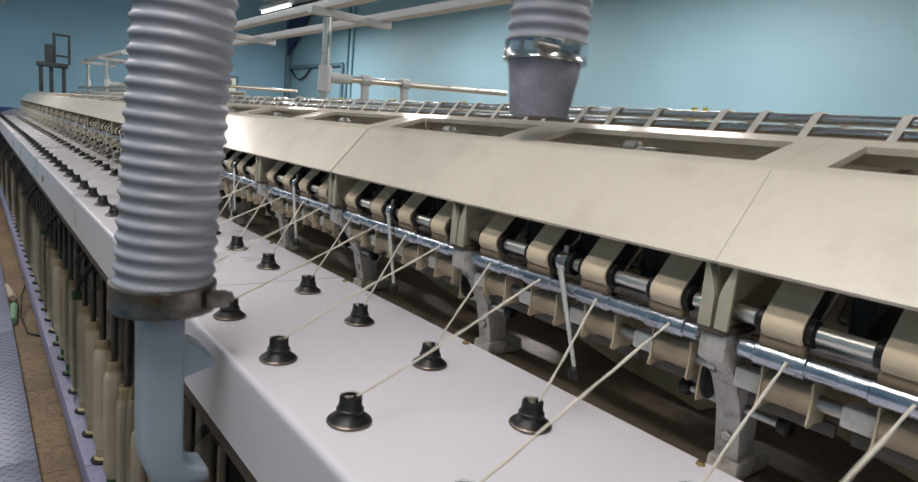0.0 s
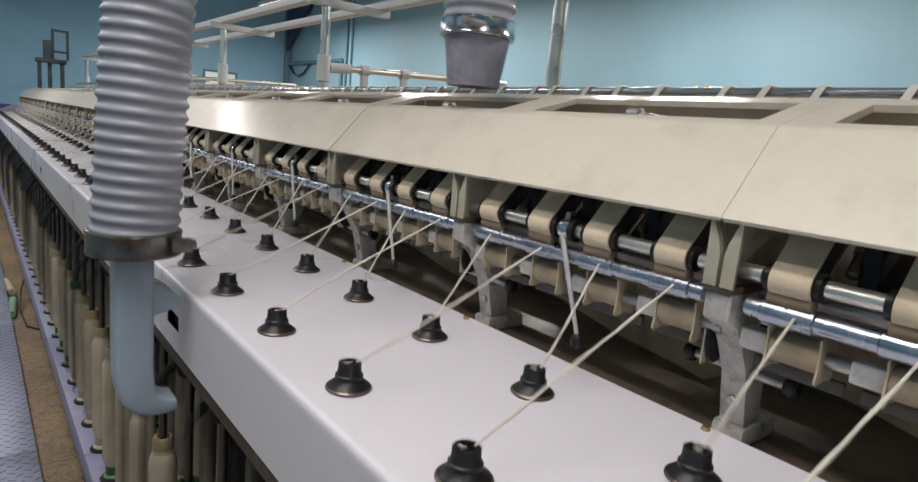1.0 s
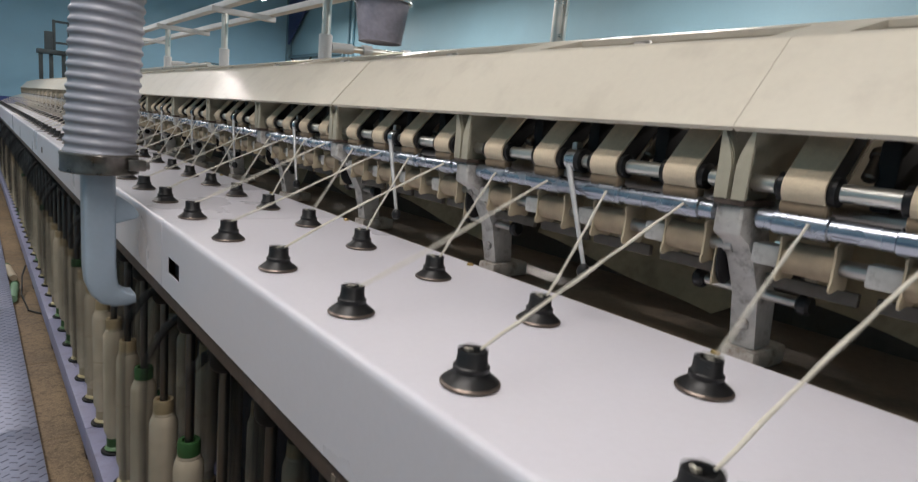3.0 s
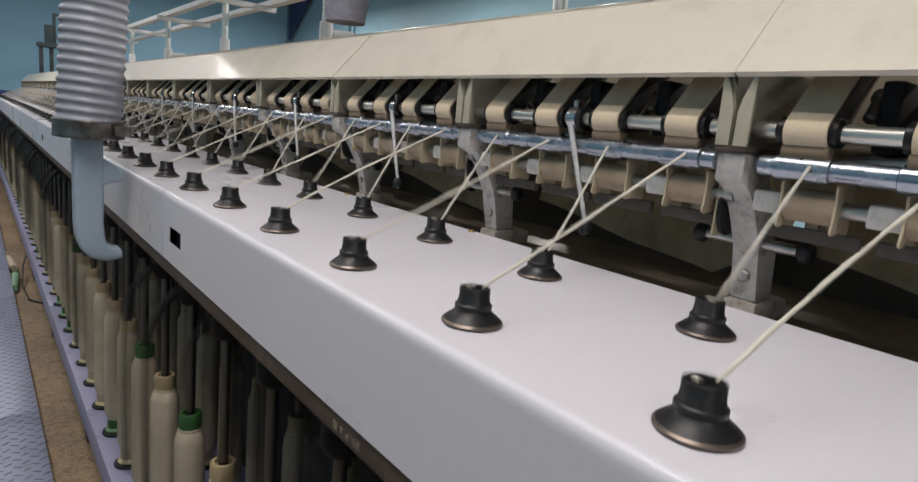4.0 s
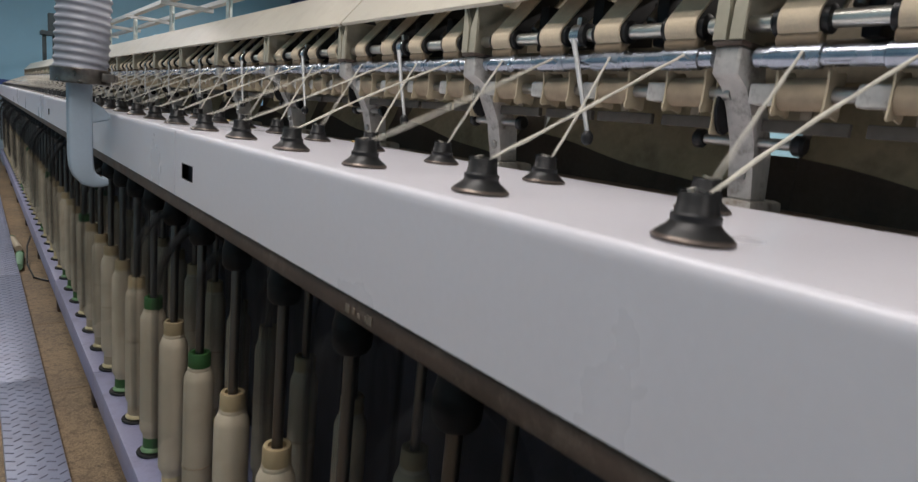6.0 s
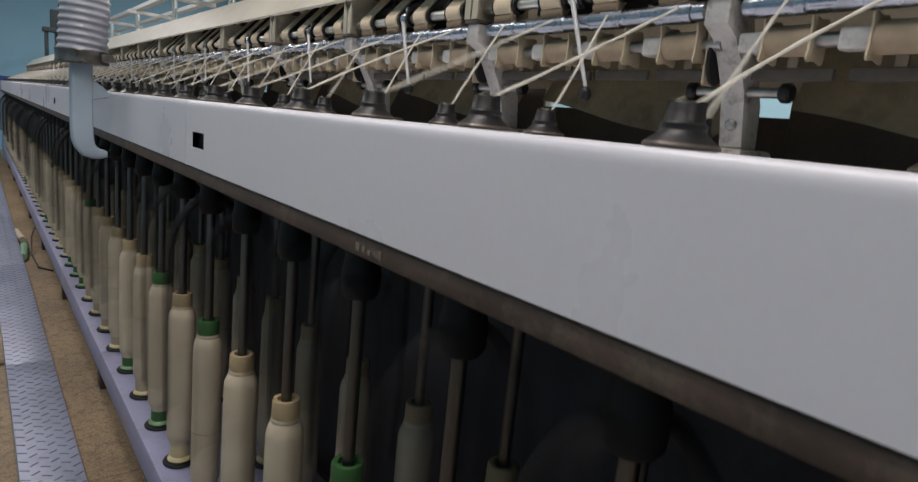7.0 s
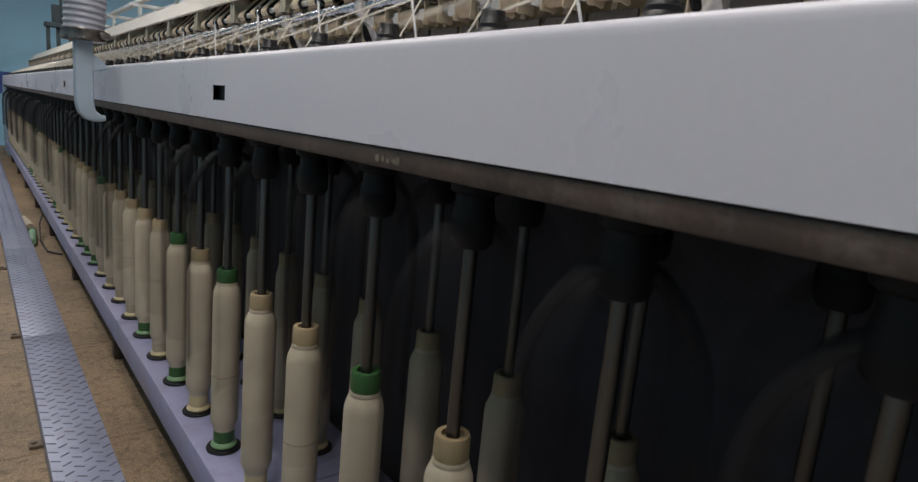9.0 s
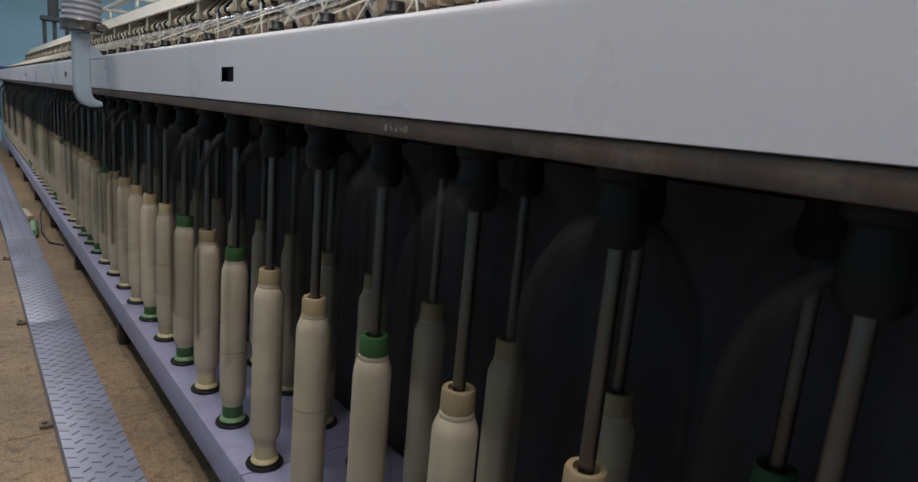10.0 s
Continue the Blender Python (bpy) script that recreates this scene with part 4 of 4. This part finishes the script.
part("riser", turned([(0.03, 1.0), (0.03, CEILING - 0.003)], 10, m=Matrix.Translation((-0.04, 0, 0))), WALL, pipes)
part("riser", turned([(0.018, 1.0), (0.018, CEILING - 0.003)], 10, m=Matrix.Translation((-0.03, 0.16, 0))), CONDUIT, pipes)
part("run", rod_y(0.035, 0.3, 2.8, -0.045, 2.62, 10), CONDUIT, pipes)
part("drop", turned([(0.03, 1.2), (0.03, 2.62)], 10, m=Matrix.Translation((-0.045, 0.32, 0))), CONDUIT, pipes)
part("cable_loop", tube_path([(-0.05, 2.7, 2.6), (-0.05, 2.45, 2.42), (-0.05, 2.2, 2.36), (-0.05, 1.95, 2.42), (-0.05, 1.7, 2.58)], 0.018, 8), CABLE, pipes)
vent = thing("wall_hatch", (W_X - 0.01, 11.0, 0), "dark shuttered hatch in the long wall", "hatch")
part("hatch_panel", box((-0.02, -0.6, 1.2), (0, 1.0, 1.86), 0.004), CONDUIT, vent)
win = thing("window_1", (3.75, W_Y - 0.01, 0), "small pale green lit window in the end wall", "window")
tagged(win, kind="structure")
part("pane", box((-0.30, -0.01, 1.75), (0.30, 0, 2.25)), WINDOWGLOW, win, smooth=False)
for lo, hi in (((-0.34, -0.03, 1.71), (0.34, 0.0, 1.7498)), ((-0.34, -0.03, 2.2502), (0.34, 0.0, 2.29)), ((-0.34, -0.03, 1.75), (-0.3002, 0.0, 2.25)), ((0.3002, -0.03, 1.75), (0.34, 0.0, 2.25)), ((-0.015, -0.03, 1.75), (0.015, -0.0102, 2.25))):
    part("window_frame", box(lo, hi), CONDUIT, win, smooth=False)

# ---- aisle: tread plate, clips, loose bobbins, cable ----
tread = thing("tread_plate", (0, 0, 0), "lilac painted steel tread plate walkway strip", "tread plate")
PX0, PX1, PZ = -0.328, -0.168, 0.055
joints = [-1.13, 0.67, 2.47, 4.23, 6.0, 7.8, 9.6, 11.4]
for a, b in zip(joints, joints[1:]):
    part("plate", box((PX0, a + 0.001, 0.0), (PX1, b - 0.001, PZ), 0.003), TREAD, tread)
verts, faces = [], []
base = [(-0.5, -0.5, 0), (0.5, -0.5, 0), (0.5, 0.5, 0), (-0.5, 0.5, 0), (-0.36, -0.2, 1), (0.36, -0.2, 1), (0.36, 0.2, 1), (-0.36, 0.2, 1)]
quads = [(4, 5, 6, 7), (0, 1, 5, 4), (1, 2, 6, 5), (2, 3, 7, 6), (3, 0, 4, 7)]
y = 0.3
while y < 11.3:
    for i in range(6):
        a = radians(36 if i % 2 else -30)
        cx = PX0 + 0.014 + 0.0264 * i
        n = len(verts)
        for bx, by, bz in base:
            lx, ly = bx * 0.0300, by * 0.0064
            verts.append((cx + lx * math.cos(a) - ly * math.sin(a), y + 0.028 * (i % 2) + lx * math.sin(a) + ly * math.cos(a), PZ - 0.0002 + bz * 0.0018))
        faces += [tuple(n + q for q in f) for f in quads]
    y += 0.056
me = bpy.data.meshes.new("tread_relief")
me.from_pydata(verts, [], faces)
me.materials.append(TREADBAR)
tb = new("tread_relief", me)
tb.parent = tread
tagged(tb, kind="stuff")
clip = thing("floor_clip", (-0.344, 1.585, 0), "small rusty steel clip bolted to the floor by the plate", "floor clip", "floor clips")
part("lug", box((-0.020, -0.018, 0), (0.0225, 0.018, 0.012), 0.003), RUSTY, clip)
part("bolt", turned([(0.008, 0.012), (0.008, 0.018), (0.005, 0.020)], 8, m=Matrix.Translation((-0.006, 0, 0))), RUSTY, clip)
for y in (2.64, 3.9):
    copy_thing(clip, Matrix.Translation((-0.344, y, 0)))


LOOSE = ((-0.147, 4.72, 86, 1), (-0.146, 5.30, 94, 0), (-0.375, 4.75, 85, 1), (-0.44, 4.95, 94, 1), (-0.39, 5.30, 88, 0))


def loose_bobbin(x, y, z, rz, green):
    t = thing("loose_bobbin", (x, y, z), "spare pale green plastic bobbin tube lying on the floor" if green else "spare cream bobbin tube lying on the floor", "bobbin", "loose bobbins")
    part("tube", turned([(0.024, -0.2), (0.026, -0.17), (0.026, 0.17), (0.024, 0.2)], 16, m=ALONG_X), GREENLOOSE if green else WOUND, t)
    part("collar", turned([(0.027, 0.165), (0.028, 0.17), (0.028, 0.19), (0.026, 0.2)], 16, m=ALONG_X), GREENCOLLAR, t)
    t.rotation_euler = (0, 0, radians(rz))
    return t


GREENLOOSE = mat("pale_green_plastic", (0.25, 0.42, 0.27), 0.45, scale=12, vary=0.15)
for x, y, rz, g in LOOSE:
    loose_bobbin(x, y, 0.0285, rz, g)
cable = tagged(part("floor_cable", tube_path([(-0.02, 4.2, 0.006), (-0.09, 4.3, 0.008), (-0.11, 4.6, 0.03), (-0.09, 4.9, 0.09), (-0.06, 5.05, 0.13)], 0.006, 8), CABLE), "black cable looping from the rail to the floor", "cable")

# ---- floor slabs ----
slab = None
for i in range(-2, 2):
    for j in range(-2, 15):
        if slab is None:
            slab = part("slab", box((0.0015, 0.0015, -0.0119), (0.8985, 0.8985, 0.0), 0.0015, seg=1), FLOOR, floor, smooth=False)
            o = slab
        else:
            o = new("slab", slab.data)
            o.parent = floor
        o.location = (0.9 * i - 0.25, 0.9 * j - 0.26, 0)


# ---- what moves ----
def motions():
    """The cleaner rides along the machine, the flyers and bobbins spin, the strands whip."""
    walk(cleaner, [(t, Matrix.Translation((0, 0.52 + 0.167 * t, 0))) for t in (0.0, 2.5, 5.0, 7.5, 10.0)])
    for i, ob in enumerate(flyers):
        p = ob.matrix_basis.translation.copy()
        step, turn = 1 / 30, 84
        n = round(10 / step)
        walk(ob, [(k * step, Matrix.Translation(p) @ Matrix.Rotation(radians(37 * i + turn * k), 4, "Z")) for k in range(n + 1)])
    for i, ob in enumerate(bobbins):
        p = ob.matrix_basis.translation.copy()
        if p.y < 3.0:
            walk(ob, [(k * 0.1, Matrix.Translation(p) @ Matrix.Rotation(radians(53 * i + 71 * k), 4, "Z")) for k in range(101)])
    for i, (ob, p, turn, front) in enumerate(strand_rows):
        if p.y < 2.5:
            walk(ob, [(k / 30, Matrix.Translation(p) @ turn @ Matrix.Rotation(radians(61 * i + 84 * k), 4, "Z")) for k in range(301)])


motions()
